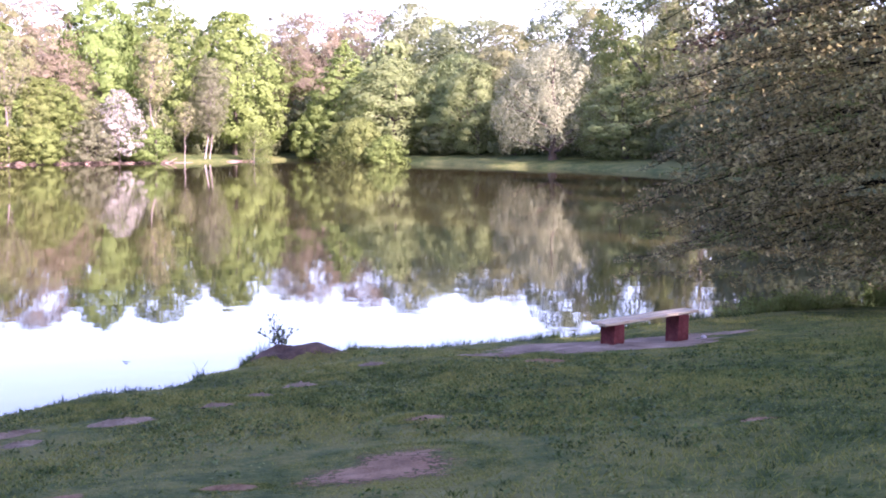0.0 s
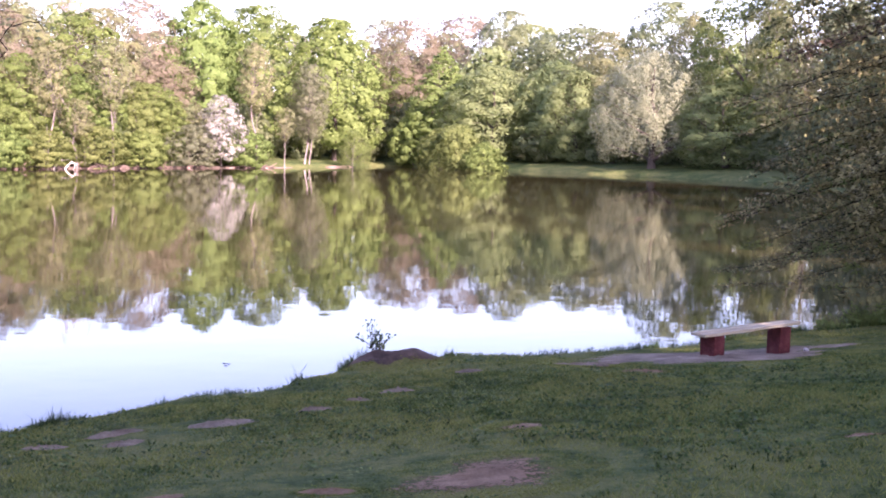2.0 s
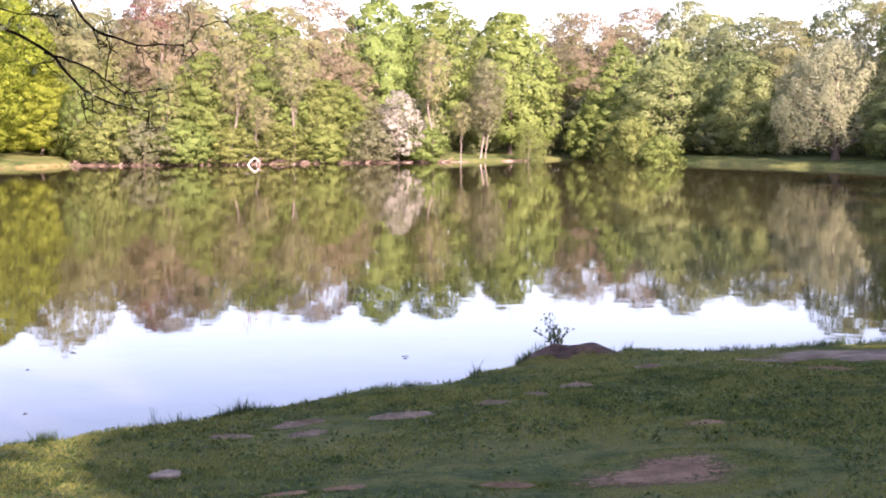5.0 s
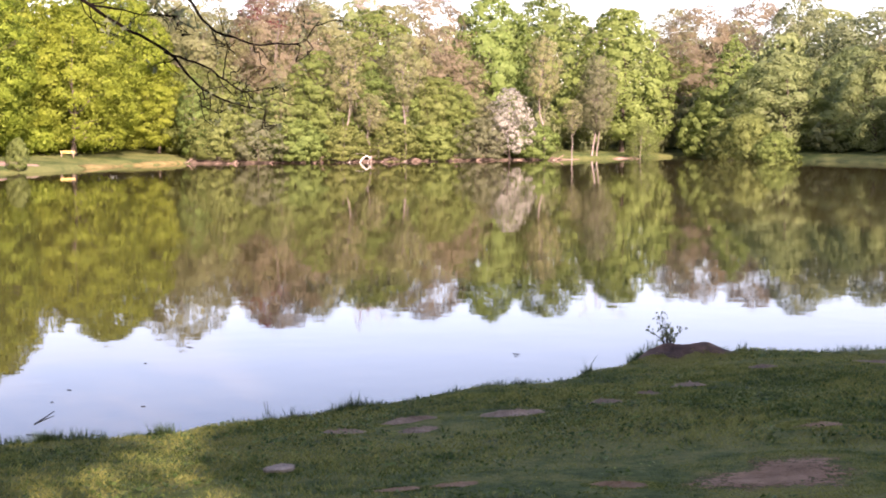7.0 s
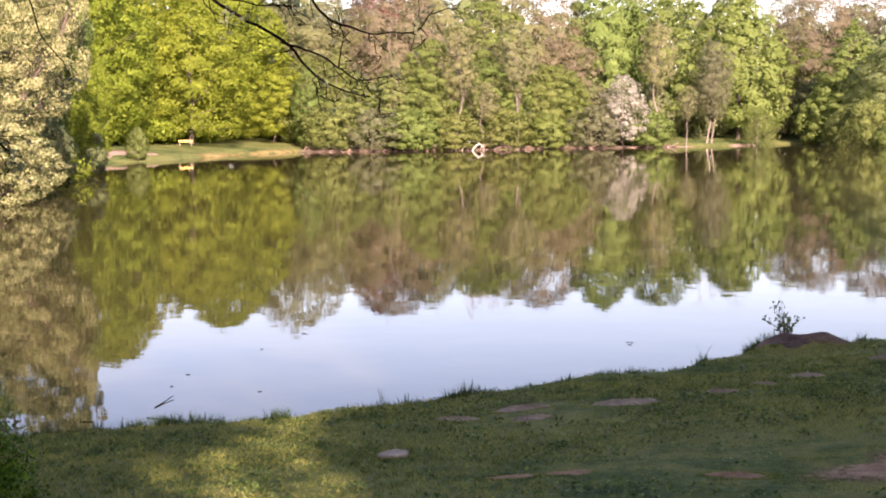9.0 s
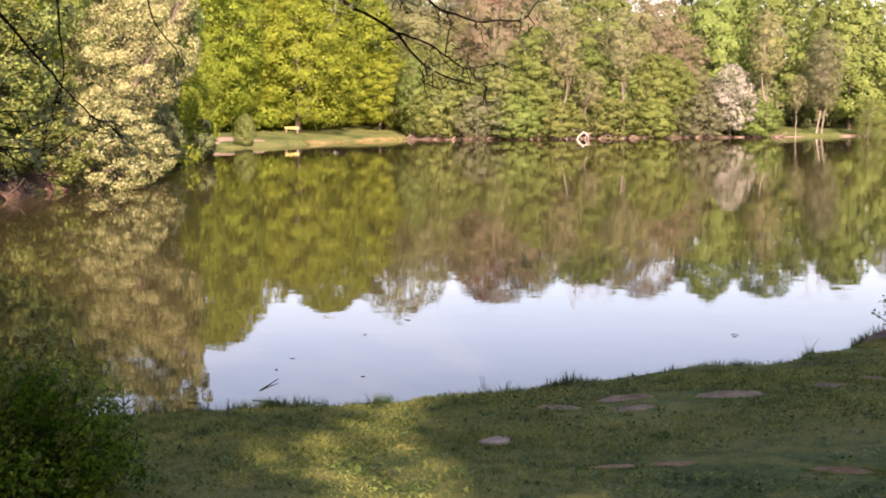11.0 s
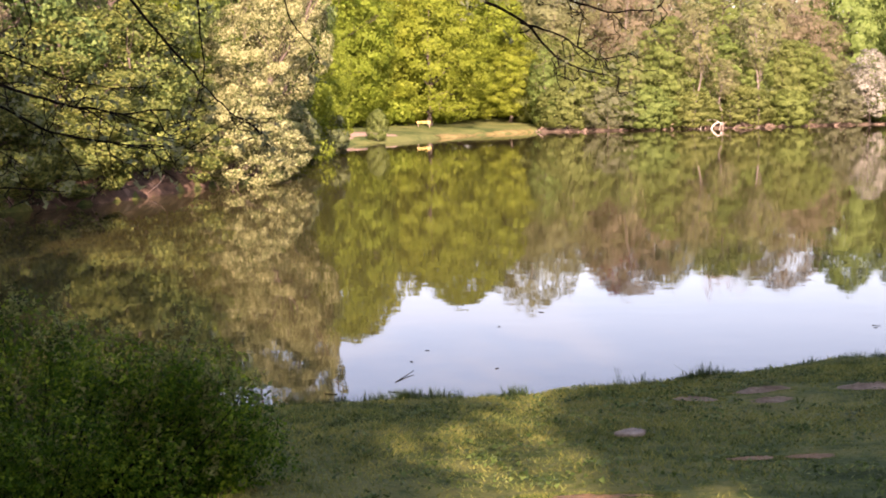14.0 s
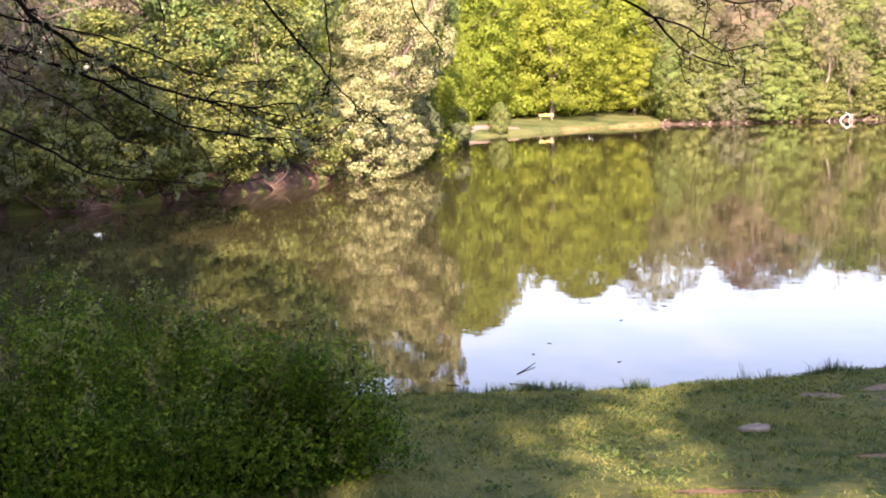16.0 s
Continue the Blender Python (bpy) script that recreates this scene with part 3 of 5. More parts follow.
for x, y, h in [(-64, 152, 7), (-58, 158, 7), (-52, 164, 7), (-44, 172, 7), (-38, 177, 7), (-33, 190, 7)]:
    tree("dbush", x, y, 8, h)

species("slim", "slim_tree", "slim young tree with light green leaves among the shrubs", 4, 10, 0.06, 81, 0.37, 5200, 0.2, M_GREEN, "column", M_PALEBARK, 0.08, 10, 2, jut=0.3)
species("slimolive", "slim_tree", "slim young tree with yellowish leaves among the shrubs", 4, 10, 0.06, 81, 0.37, 5200, 0.2, M_OLIVE, "column", M_PALEBARK, 0.08, 10, 2, jut=0.3)
species("slimtan", "slim_tree", "slim young tree with tan buds and thin twigs", 4, 10, 0.1, 81, 0.34, 4200, 0.17, M_TAN, "column", M_PALEBARK, 0.08, 12, 4, jut=0.3)
for k, (x, y, w, h) in enumerate([(-68.6, 143.4, 3.6, 9), (-66.0, 145.3, 3.2, 11), (-63.6, 146.0, 3.8, 8), (-60.2, 148.2, 3.0, 10.5), (-58.4, 151.2, 4.2, 9), (-56.2, 152.2, 3.0, 7.5), (-53.8, 155.4, 3.6, 10), (-51.8, 157.6, 3.2, 8), (-49.6, 159.6, 4.0, 9.5), (-47.6, 163.2, 3.0, 7.5), (-44.2, 166.4, 3.4, 8.5), (-41.6, 168.6, 3.6, 7)]):
    tree(("slim", "slimolive", "slim", "slimtan")[k % 4], x, y, w, h)
tree("thin", -54.3, 152.2, 4.5, 13.5, 20)
tree("thin", -48.8, 158.2, 5, 14.5, 150)
tree("thin", -35.0, 172.5, 4.5, 15, 200)
tree("thin", -32.1, 175.1, 2.5, 7.5, 70)
tree("thin", -51.7, 154.6, 3.5, 8, 250)
species("weeping", "weeping_shrub", "small weeping shrub trailing over the tip of the spit", 4, 5.5, 0.12, 60, 0.5, 6000, 0.16, M_OLIVE, "droop", M_PALEBARK, 0.08, 10, 2, aspect=0.4, hang=1.6, variants=1)
tree("weeping", -24.3, 182.4, 4.2, 5.4)

# behind the spit and along the far lawn
species("scrubtree", "bank_tree", "mostly hidden dark green tree added to block light on the right bank", 11, 18, 0.03, 126, 1.02, 5000, 0.6, M_DARK, "round", limbs=8, jut=0.5)
tree("pink", -20.2, 212.0, 12.5, 20.2)
tree("pink", -11.8, 213.5, 13, 20.6)
tree("tan", -23.8, 215.2, 10.3, 20)
tree("green", -21.8, 212.2, 10.3, 13.0)
tree("poplar", -13.7, 194.7, 10.8, 15.2)
tree("bush", -17.6, 194.2, 7, 7.0, label="bright green shrub overhanging the far water")
tree("bush", -12.6, 188, 4.8, 5.0)
tree("obush", -10.6, 178.5, 6.5, 6.5)
tree("bush", -7.2, 176, 5.5, 4.5)
tree("obush", -13.2, 182, 6, 6)
tree("dark", -5.2, 206.1, 9.66, 20.7)
tree("pale", -6.9, 190.0, 13.3, 12.8)
tree("dark", 5.1, 199.7, 18.4, 17.8)
tree("pale", -2, 214, 16.1, 19)
tree("pale", 2.5, 186.6, 12.2, 12.9)
tree("pale", 4.6, 181.5, 10.3, 11.6)
tree("willow", 12.7, 163.9, 13.4, 13.6)
tree("dark", 16.1, 181.3, 12.6, 19.6)
tree("tan", 9.0, 184.3, 12.6, 16.5)
tree("tan", 18.4, 173.5, 8.05, 17.5)
tree("yellow", 23.0, 161.8, 12.6, 20)
tree("tan", 28, 153, 12.6, 22)
tree("pale", 20.5, 158.7, 10.9, 9.5)
tree("scrubtree", 29.6, 139.5, 6.5, 16.5)
tree("pale", 25.4, 158, 6, 17, label="slim sunlit tree, green leaf colour paled for distance haze")
tree("dark", 40, 141, 14.9, 14)
for x, y, w, h in [(-19, 205, 9, 8), (-26, 199, 8, 8), (-3, 193, 9, 6), (4, 189, 9, 6), (9, 177, 8, 5.5), (15, 171, 9, 5.5), (20, 165, 8, 5), (25, 156, 8, 5), (28, 146, 8, 5), (32, 128, 9, 7), (27, 152, 8, 5), (31, 158, 8, 6), (29, 164, 8, 6), (0.5, 185, 8, 4.5)]:
    tree("dbush", x, y, w, h)


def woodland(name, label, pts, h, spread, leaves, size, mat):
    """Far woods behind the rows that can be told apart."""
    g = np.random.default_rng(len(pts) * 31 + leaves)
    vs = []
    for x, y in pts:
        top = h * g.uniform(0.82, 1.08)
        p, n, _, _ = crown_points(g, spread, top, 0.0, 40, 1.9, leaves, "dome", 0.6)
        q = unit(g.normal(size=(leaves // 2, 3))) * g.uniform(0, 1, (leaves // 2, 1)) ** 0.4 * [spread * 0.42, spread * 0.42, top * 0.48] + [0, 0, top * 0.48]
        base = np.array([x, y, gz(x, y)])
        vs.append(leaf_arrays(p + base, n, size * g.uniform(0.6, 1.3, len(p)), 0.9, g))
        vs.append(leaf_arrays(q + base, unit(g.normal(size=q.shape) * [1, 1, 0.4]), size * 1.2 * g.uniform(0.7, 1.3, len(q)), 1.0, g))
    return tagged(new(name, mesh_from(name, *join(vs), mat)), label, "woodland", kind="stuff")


woodland("far_woodland", "dim mixed wood behind the lake trees", [(-92 + 8.5 * k, 188 + 4.6 * k + 6 * math.sin(k * 1.7)) for k in range(10)], 20, 16, 3400, 0.58, M_HAZEOLIVE)
woodland("back_woodland", "dim mixed wood behind the far lawn", [(-7 + 8.5 * k, 212 + 12 * math.sin(k * 1.7 + 4)) for k in range(5)], 16.5, 16, 3400, 0.58, M_HAZEOLIVE)
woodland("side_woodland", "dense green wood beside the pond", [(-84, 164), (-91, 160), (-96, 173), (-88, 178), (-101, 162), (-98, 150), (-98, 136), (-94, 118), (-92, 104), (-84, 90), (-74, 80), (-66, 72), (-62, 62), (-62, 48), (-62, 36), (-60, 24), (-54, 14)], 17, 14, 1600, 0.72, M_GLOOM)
woodland("right_bank_scrub", "low dark scrub along the far side of the pond", [(46, 150), (46, 132), (40, 118), (38, 104), (38, 90), (36, 76), (33, 62), (28, 50)], 8, 12, 2600, 0.45, M_GLOOM)
# Mostly hidden trees, added to darken the reflections and shade the far lawn.
for x, y, w, h in [(21, 40, 9, 13), (25, 52, 10, 14), (29, 66, 10, 15), (32, 84, 12, 18), (35, 100, 12, 13), (37, 114, 12, 12), (35, 127, 11, 10), (35, 138, 10, 10), (38, 160, 13, 13), (46, 172, 14, 15), (36, 178, 13, 14), (42, 150, 12, 12), (30, 133, 8, 14.5), (31, 126, 8, 15.5), (32, 118, 8, 16)]:
    tree("scrubtree", x, y, w, h)
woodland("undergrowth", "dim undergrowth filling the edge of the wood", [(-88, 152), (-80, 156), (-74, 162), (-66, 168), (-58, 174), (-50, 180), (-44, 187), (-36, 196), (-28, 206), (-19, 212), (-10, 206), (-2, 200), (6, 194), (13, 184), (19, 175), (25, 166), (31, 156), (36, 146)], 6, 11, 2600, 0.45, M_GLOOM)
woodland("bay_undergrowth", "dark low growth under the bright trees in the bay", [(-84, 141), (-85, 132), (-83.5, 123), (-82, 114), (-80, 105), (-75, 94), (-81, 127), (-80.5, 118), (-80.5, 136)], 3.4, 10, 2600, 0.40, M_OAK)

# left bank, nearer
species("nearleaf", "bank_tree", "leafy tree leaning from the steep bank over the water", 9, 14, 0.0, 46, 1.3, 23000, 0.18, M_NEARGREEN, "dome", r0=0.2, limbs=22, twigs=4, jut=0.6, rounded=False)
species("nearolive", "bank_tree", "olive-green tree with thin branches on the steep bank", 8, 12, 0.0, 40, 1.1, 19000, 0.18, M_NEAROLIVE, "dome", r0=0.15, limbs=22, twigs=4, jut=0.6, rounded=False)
species("neardark", "bank_tree", "shaded dark green tree on the steep bank", 9, 15, 0.0, 50, 1.3, 12000, 0.27, M_GLOOM, "dome", r0=0.2, limbs=22, twigs=4, jut=0.7, rounded=False)
species("cream", "cream_blossom_tree", "tree thick with cream-white blossom leaning over the water", 9, 14, 0.03, 85, 0.85, 46000, 0.15, M_CREAM, "dome", r0=0.2, limbs=20, twigs=1, lean=0.55, variants=1, jut=0.6, rounded=False)
species("nearpink", "pink_twig_tree", "half-bare tree with pinkish brown twigs", 8, 15, 0.1, 100, 0.72, 12000, 0.11, M_PINK, "round", M_PALEBARK, 0.12, 30, 9, jut=0.7, rounded=False)
species("creamlow", "cream_blossom_shrub", "low cream-blossomed shrub at the water's edge", 6, 5, 0.0, 87, 0.48, 15000, 0.135, M_CREAM, "dome", r0=0.08, limbs=10, twigs=1, variants=1, jut=0.5, rounded=False)
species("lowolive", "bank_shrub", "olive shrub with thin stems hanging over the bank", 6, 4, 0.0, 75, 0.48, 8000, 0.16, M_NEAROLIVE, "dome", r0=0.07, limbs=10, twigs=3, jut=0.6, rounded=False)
species("lowdark", "bank_shrub", "shaded dark shrub hanging over the bank", 6, 4, 0.0, 75, 0.48, 7000, 0.18, M_GLOOM, "dome", r0=0.07, limbs=10, twigs=3, jut=0.6, rounded=False)
tree("cream", -47.8, 62.9, 5.2, 16, 37)
tree("cream", -44.2, 54.9, 5.8, 9.4, 37)
tree("creamlow", -40.6, 51.4, 4.8, 4.0)
species("lime", "lime_green_tree", "bright lime-green tree leaning over the shaded bank", 8, 12, 0.0, 70, 1.0, 20000, 0.19, M_OAK, "dome", r0=0.16, limbs=18, twigs=2, jut=0.5, rounded=False)
tree("lime", -52.3, 71.5, 7.5, 11)
tree("lime", -57.0, 80.0, 7, 12)
tree("lime", -60.1, 86.1, 3.8, 5.5)
tree("obush", -67.4, 106.4, 1.9, 2.7, label="tall thin shrub with reddish stems by the sandy landing")
tree("oak", -74.5, 98, 10, 15.3)
tree("nearleaf", -44.5, 48, 10, 15)
tree("nearolive", -40.8, 45, 7, 7)
tree("nearolive", -40.4, 40.5, 7, 6)
tree("nearleaf", -44.5, 40, 10, 16)
tree("nearpink", -44, 35, 9, 15)
tree("nearpink", -49.5, 46.5, 8, 15)
tree("nearolive", -39.8, 36, 6.5, 6)
tree("nearpink", -40.2, 31.5, 6, 7.5)
tree("nearpink", -44.5, 29, 9, 15)
tree("neardark", -40, 25, 8, 8)
tree("nearleaf", -43, 20, 9, 12)
tree("neardark", -54, 50, 12, 18)
tree("neardark", -53, 38, 12, 18)
tree("oak", -57, 62, 12, 15.3)
tree("nearleaf", -51.4, 67.6, 9, 20)
tree("dbush", -38.5, 16, 7, 5)
tree("dbush", -48.5, 64.5, 6, 4)
tree("dbush", -56, 79, 6, 4)
for k in range(2, 14):
    s = k / 13 * 5
    x, y = np.interp(s, range(6), (-46.8, -41.6, -39.2, -38.5, -39.2, -37)), np.interp(s, range(6), (63, 55.5, 41, 33, 27, 15))
    back = (0.5, 0.0, 0.9, 0.2, 1.1)[k % 5]
    tree(("creamlow", "lowolive", "lowolive", "lowolive", "lowdark", "lowdark")[min((k + 1) * 5 // 13 if k > 3 else 0, 5)], x - back, y, 5.6, (3.0, 3.6, 2.6, 4.2)[k % 4], sink=0.45)

# ---------------------------------------------------------------- right bank: layered tree over the water


def layered_tree(x, y, h, reach):
    """Flat leafy sprays on long drooping boughs, tier over tier, round a dim inside."""
    g = np.random.default_rng(21)
    root = tagged(new("layered_tree"), "dark wide tree with tiered drooping branches and bronze leaf tips", "tree")
    root.matrix_world = pose(x, y, gz(x, y))
    wood, kinds = [], {"crown": [], "bronze_foliage": [], "fresh_foliage": [], "green_foliage": []}
    trunk = bent((0, 0, -0.3), (0.2, 0.1, h), 12, 0.05, g)
    wood.append(tube_arrays(trunk, np.linspace(0.34, 0.05, 12), 8))
    boughs = 310
    for k in range(boughs):
        u0 = ((k + g.uniform()) / boughs) ** 1.2
        z = 1.9 + 0.80 * int(15 * u0) + g.normal() * 0.10
        a = g.uniform(0, 2 * np.pi)
        L = reach * (1.0 - 0.30 * max(0.0, u0 - 0.35)) * g.uniform(0.7, 0.97)
        s = np.linspace(0, 1, 9)
        sweep = g.normal() * 0.2
        path = np.stack([np.cos(a + sweep * s) * L * s, np.sin(a + sweep * s) * L * s, z + L * (0.05 * s - g.uniform(0.2, 0.36) * s ** 1.8) + np.cumsum(g.normal(size=9)) * 0.04], 1)
        path[:, 2] = np.maximum(path[:, 2], 0.55 + 0.5 * g.uniform())
        wood.append(tube_arrays(path, np.linspace(0.03, 0.005, 9), 4))
        along = np.array([np.cos(a), np.sin(a), 0.0])
        side = np.array([-np.sin(a), np.cos(a), 0.0])
        bronze = z > 6.5 and g.uniform() < 0.4
        green = not bronze and math.cos(a) < -0.3 and z > 6.8
        for m in range(15):
            u = 0.38 + 0.62 * (m + g.uniform()) / 15
            i0 = min(int(u * 8), 7)
            b = path[i0] + (path[i0 + 1] - path[i0]) * (u * 8 - i0)
            w = (1 if m % 2 else -1) * g.uniform(0.35, 1.1) * (1.35 - u)
            e = b + side * w + along * (0.25 + abs(w) * 0.6) + [0, 0, -0.10 * abs(w) - g.uniform(0.0, 0.16)]
            wood.append(tube_arrays(np.stack([b, (b + e) / 2 + [0, 0, 0.04], e]), [0.007, 0.005, 0.003], 3))
            c = int(36 * g.uniform(0.7, 1.3))
            f = g.uniform(0.1, 1.12, (c, 1))
            q = b + (e - b) * f + g.normal(size=(c, 3)) * [0.12, 0.12, 0.035] + [0, 0, 0.03]
            nn = unit(np.array([0, 0, 1.0]) + g.normal(size=(c, 3)) * 0.55)
            kind = "bronze_foliage" if bronze and u > 0.6 else ("green_foliage" if green else "fresh_foliage" if g.uniform() < 0.15 else "crown")
            kinds[kind].append((q, nn))
    c = 62000
    a, r = g.uniform(0, 2 * np.pi, c), reach * np.sqrt(g.uniform(0.12, 0.60, c))
    inner = np.stack([np.cos(a) * r, np.sin(a) * r, 0.8 + 0.05 * r + 11.0 * g.uniform(0, 1, c) ** 0.85], 1)
    part("inner_foliage", leaf_mesh("layered_inner", inner, unit(g.normal(size=(c, 3)) + [0, 0, 0.6]), 0.12 * g.uniform(0.6, 1.4, c), M_SHADE, 0.55, g), root)
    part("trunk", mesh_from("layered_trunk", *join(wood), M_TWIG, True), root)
    for kind, mat, size, label in (("crown", M_SHADE, 0.095, ""), ("green_foliage", M_DEEP, 0.10, "deep green leaf sprays"), ("bronze_foliage", M_SHADETIP, 0.09, "bronze-brown young leaf tips"), ("fresh_foliage", M_OLIVE, 0.095, "fresh light green leaf sprays")):
        p, n = (np.concatenate(q) for q in zip(*kinds[kind]))
        part(kind, leaf_mesh("layered_" + kind, p, n, size * g.uniform(0.6, 1.4, len(p)), mat, 0.55, g), root, label)


layered_tree(11.6, 30.9, 12.0, 8.3)


def bank_herb(x, y, h, spread, seed):
    g = np.random.default_rng(seed)
    root = tagged(new("bank_herb"), "clump of light green herbs and reeds on the bank", "herbs", "herbs on the bank below the layered tree")
    root.matrix_world = pose(x, y, gz(x, y) - 0.02)
    k = 420
    a, r = g.uniform(0, 2 * np.pi, k), spread * np.sqrt(g.uniform(0, 1, k))
    base = np.stack([np.cos(a) * r, np.sin(a) * r, np.zeros(k)], 1)
    hh = h * g.uniform(0.4, 1.0, k)
    side = np.stack([-np.sin(a), np.cos(a), np.zeros(k)], 1) * g.uniform(0.01, 0.025, (k, 1))
    tip = base + np.stack([np.cos(a) * hh * 0.35, np.sin(a) * hh * 0.35, hh], 1) + g.normal(size=(k, 3)) * 0.05
    v = np.stack([base - side, base + side, tip], 1).reshape(-1, 3)
    part("foliage_tuft", mesh_from("herb_blades", v, np.arange(3 * k).reshape(k, 3), M_OLIVE), root)
    p = base + (tip - base) * g.uniform(0.3, 1, (k, 1)) + g.normal(size=(k, 3)) * 0.04
    part("foliage", leaf_mesh("herb_foliage", p, unit(g.normal(size=p.shape) + [0, 0, 0.8]), 0.085 * g.uniform(0.6, 1.4, k), M_CHESTNUT, 0.6, g), root)


for k, (x, y, h, s) in enumerate([(5.9, 28.5, 0.5, 0.3), (6.6, 28.9, 0.7, 0.35), (7.3, 29.1, 0.6, 0.35), (8.0, 29.5, 0.75, 0.4), (8.7, 29.6, 0.5, 0.35), (9.5, 29.9, 0.8, 0.45), (10.3, 30.2, 0.6, 0.4)]):
    bank_herb(x, y, h * 0.9, s, 60 + k)

# unseen trees added out of view to shade lawn, left bank and layered tree
species("shade", "unseen_shade_tree", "unseen tall broad tree added to cast shade", 12, 17, 0.12, 80, 1.5, 6500, 0.7, M_GREEN, "dome", r0=0.35, limbs=14, jut=0.5)
for x, y, w, h in [(6.5, -19.5, 13, 21), (19.5, -9.8, 13.5, 21), (23, -4, 13, 20), (31, 0, 13, 13), (-1, -25, 13, 20), (-9, -27, 12, 20), (24.4, -17.7, 14, 22), (13, -27, 14, 16), (-15.5, 3, 10, 21), (-20.5, 1, 12, 23.5), (-26, 0, 12, 24), (-31, -2, 12, 24), (6.4, -10.9, 3.7, 13.5), (32.5, 5.5, 12, 19)]:
    tree("shade", x, y, w, h)
species("highshade", "unseen_shade_tree", "unseen high-crowned tree added to shade the layered tree", 13, 20, 0.5, 80, 1.3, 4000, 0.5, M_GREEN, "round", r0=0.35, limbs=14, variants=1, jut=0.5)
# Added unseen as well: a sparse crown that breaks the sun into flecks.
species("dapple", "unseen_shade_tree", "unseen thin-crowned tree added to dapple the sun on the lawn", 6, 14, 0.1, 60, 0.8, 3700, 0.34, M_GREEN, "round", r0=0.12, limbs=12, variants=1, jut=0.5)
tree("dapple", 8.9, -8.4, 5.2, 13)
tree("highshade", 20.5, 10.5, 13, 17.5)

# ---------------------------------------------------------------- shrub on the lawn


def lawn_shrub(x, y):
    g = np.random.default_rng(5)
    root = tagged(new("lawn_shrub"), "dense dark green shrub with small leaves on the lawn", "shrub")
    z0 = gz(x, y)
    root.matrix_world = pose(x, y, z0)
    lobes = []
    for dx, dy, hh, rr in [(0, 0, 1.45, 0.75), (0.75, 0.55, 1.25, 0.7), (1.35, 1.0, 0.95, 0.6), (-0.8, -0.6, 1.5, 0.8), (-1.5, -1.2, 1.6, 0.8), (-2.3, -1.9, 1.7, 0.9), (0.3, -0.8, 1.0, 0.8), (1.1, 0.1, 0.8, 0.7), (-0.9, -1.5, 1.1, 0.8), (-0.4, 0.7, 1.3, 0.7), (1.55, 1.1, 0.6, 0.45), (-1.6, -0.2, 1.5, 0.8), (-2.6, -1.0, 1.6, 0.9), (0.9, 1.2, 0.9, 0.6), (1.15, 0.75, 1.2, 0.55), (1.6, 1.0, 0.95, 0.45)]:
        for q in range(19):
            up = g.uniform(0.08, 0.95)
            lobes.append((dx + g.normal() * rr * 0.45, dy + g.normal() * rr * 0.45, hh * up, rr * g.uniform(0.28, 0.55)))
    lobes = np.array(lobes)
    k = 125000
    pick = g.choice(len(lobes), k, p=lobes[:, 3] ** 2 / (lobes[:, 3] ** 2).sum())
    d = unit(g.normal(size=(k, 3)) + [0, 0, 0.35])
    p = lobes[pick, :3] + d * lobes[pick, 3:4] * g.uniform(0.55, 1.12, (k, 1))
    p[:, 2] = np.maximum(p[:, 2], 0.02)
    n = unit(d + [0, 0, 0.4] + g.normal(size=(k, 3)) * 0.6)
    part("foliage", leaf_mesh("shrub_foliage", p, n, 0.031 * g.uniform(0.5, 1.5, k), M_BUSH, 0.75, g), root)
    stems = []
    for q in lobes[::2]:
        a = np.array([q[0] * 0.6, q[1] * 0.6, -0.05])
        top = q[:3] + unit(g.normal(size=3) + [0, 0, 2.0]) * q[3] * 1.15
        stems.append(tube_arrays(bent(a, top, 6, 0.03, g), np.linspace(0.014, 0.003, 6), 4))
    sp, sn = [], []
    for _ in range(300):
        q = lobes[g.integers(len(lobes))]
        a = q[:3] + [0, 0, q[3] * 0.5]
        b = a + unit(g.normal(size=3) * 0.45 + [0, 0, 1.0]) * g.uniform(0.2, 0.5)
        line = bent(a, b, 7, 0.012, g)
        stems.append(tube_arrays(line, np.linspace(0.005, 0.002, 7), 3))
        c = 22
        sp.append(line[g.integers(1, 7, c)] + g.normal(size=(c, 3)) * 0.022)
        sn.append(unit(g.normal(size=(c, 3)) * 0.6 + [0, -0.3, 0.8]))
    sp, sn = np.concatenate(sp), np.concatenate(sn)
    # The shoots' lighter leaf colour stands in for sun on the top sprigs.
    part("new_growth", leaf_mesh("shrub_shoots", sp, sn, 0.045 * g.uniform(0.6, 1.3, len(sp)), M_OLIVE, 0.7, g), root, "young shoots coloured lighter yellow-green for sunlit tips")
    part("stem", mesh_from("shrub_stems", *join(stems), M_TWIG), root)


lawn_shrub(-8.6, 7.3)

# ---------------------------------------------------------------- tree with hanging branches


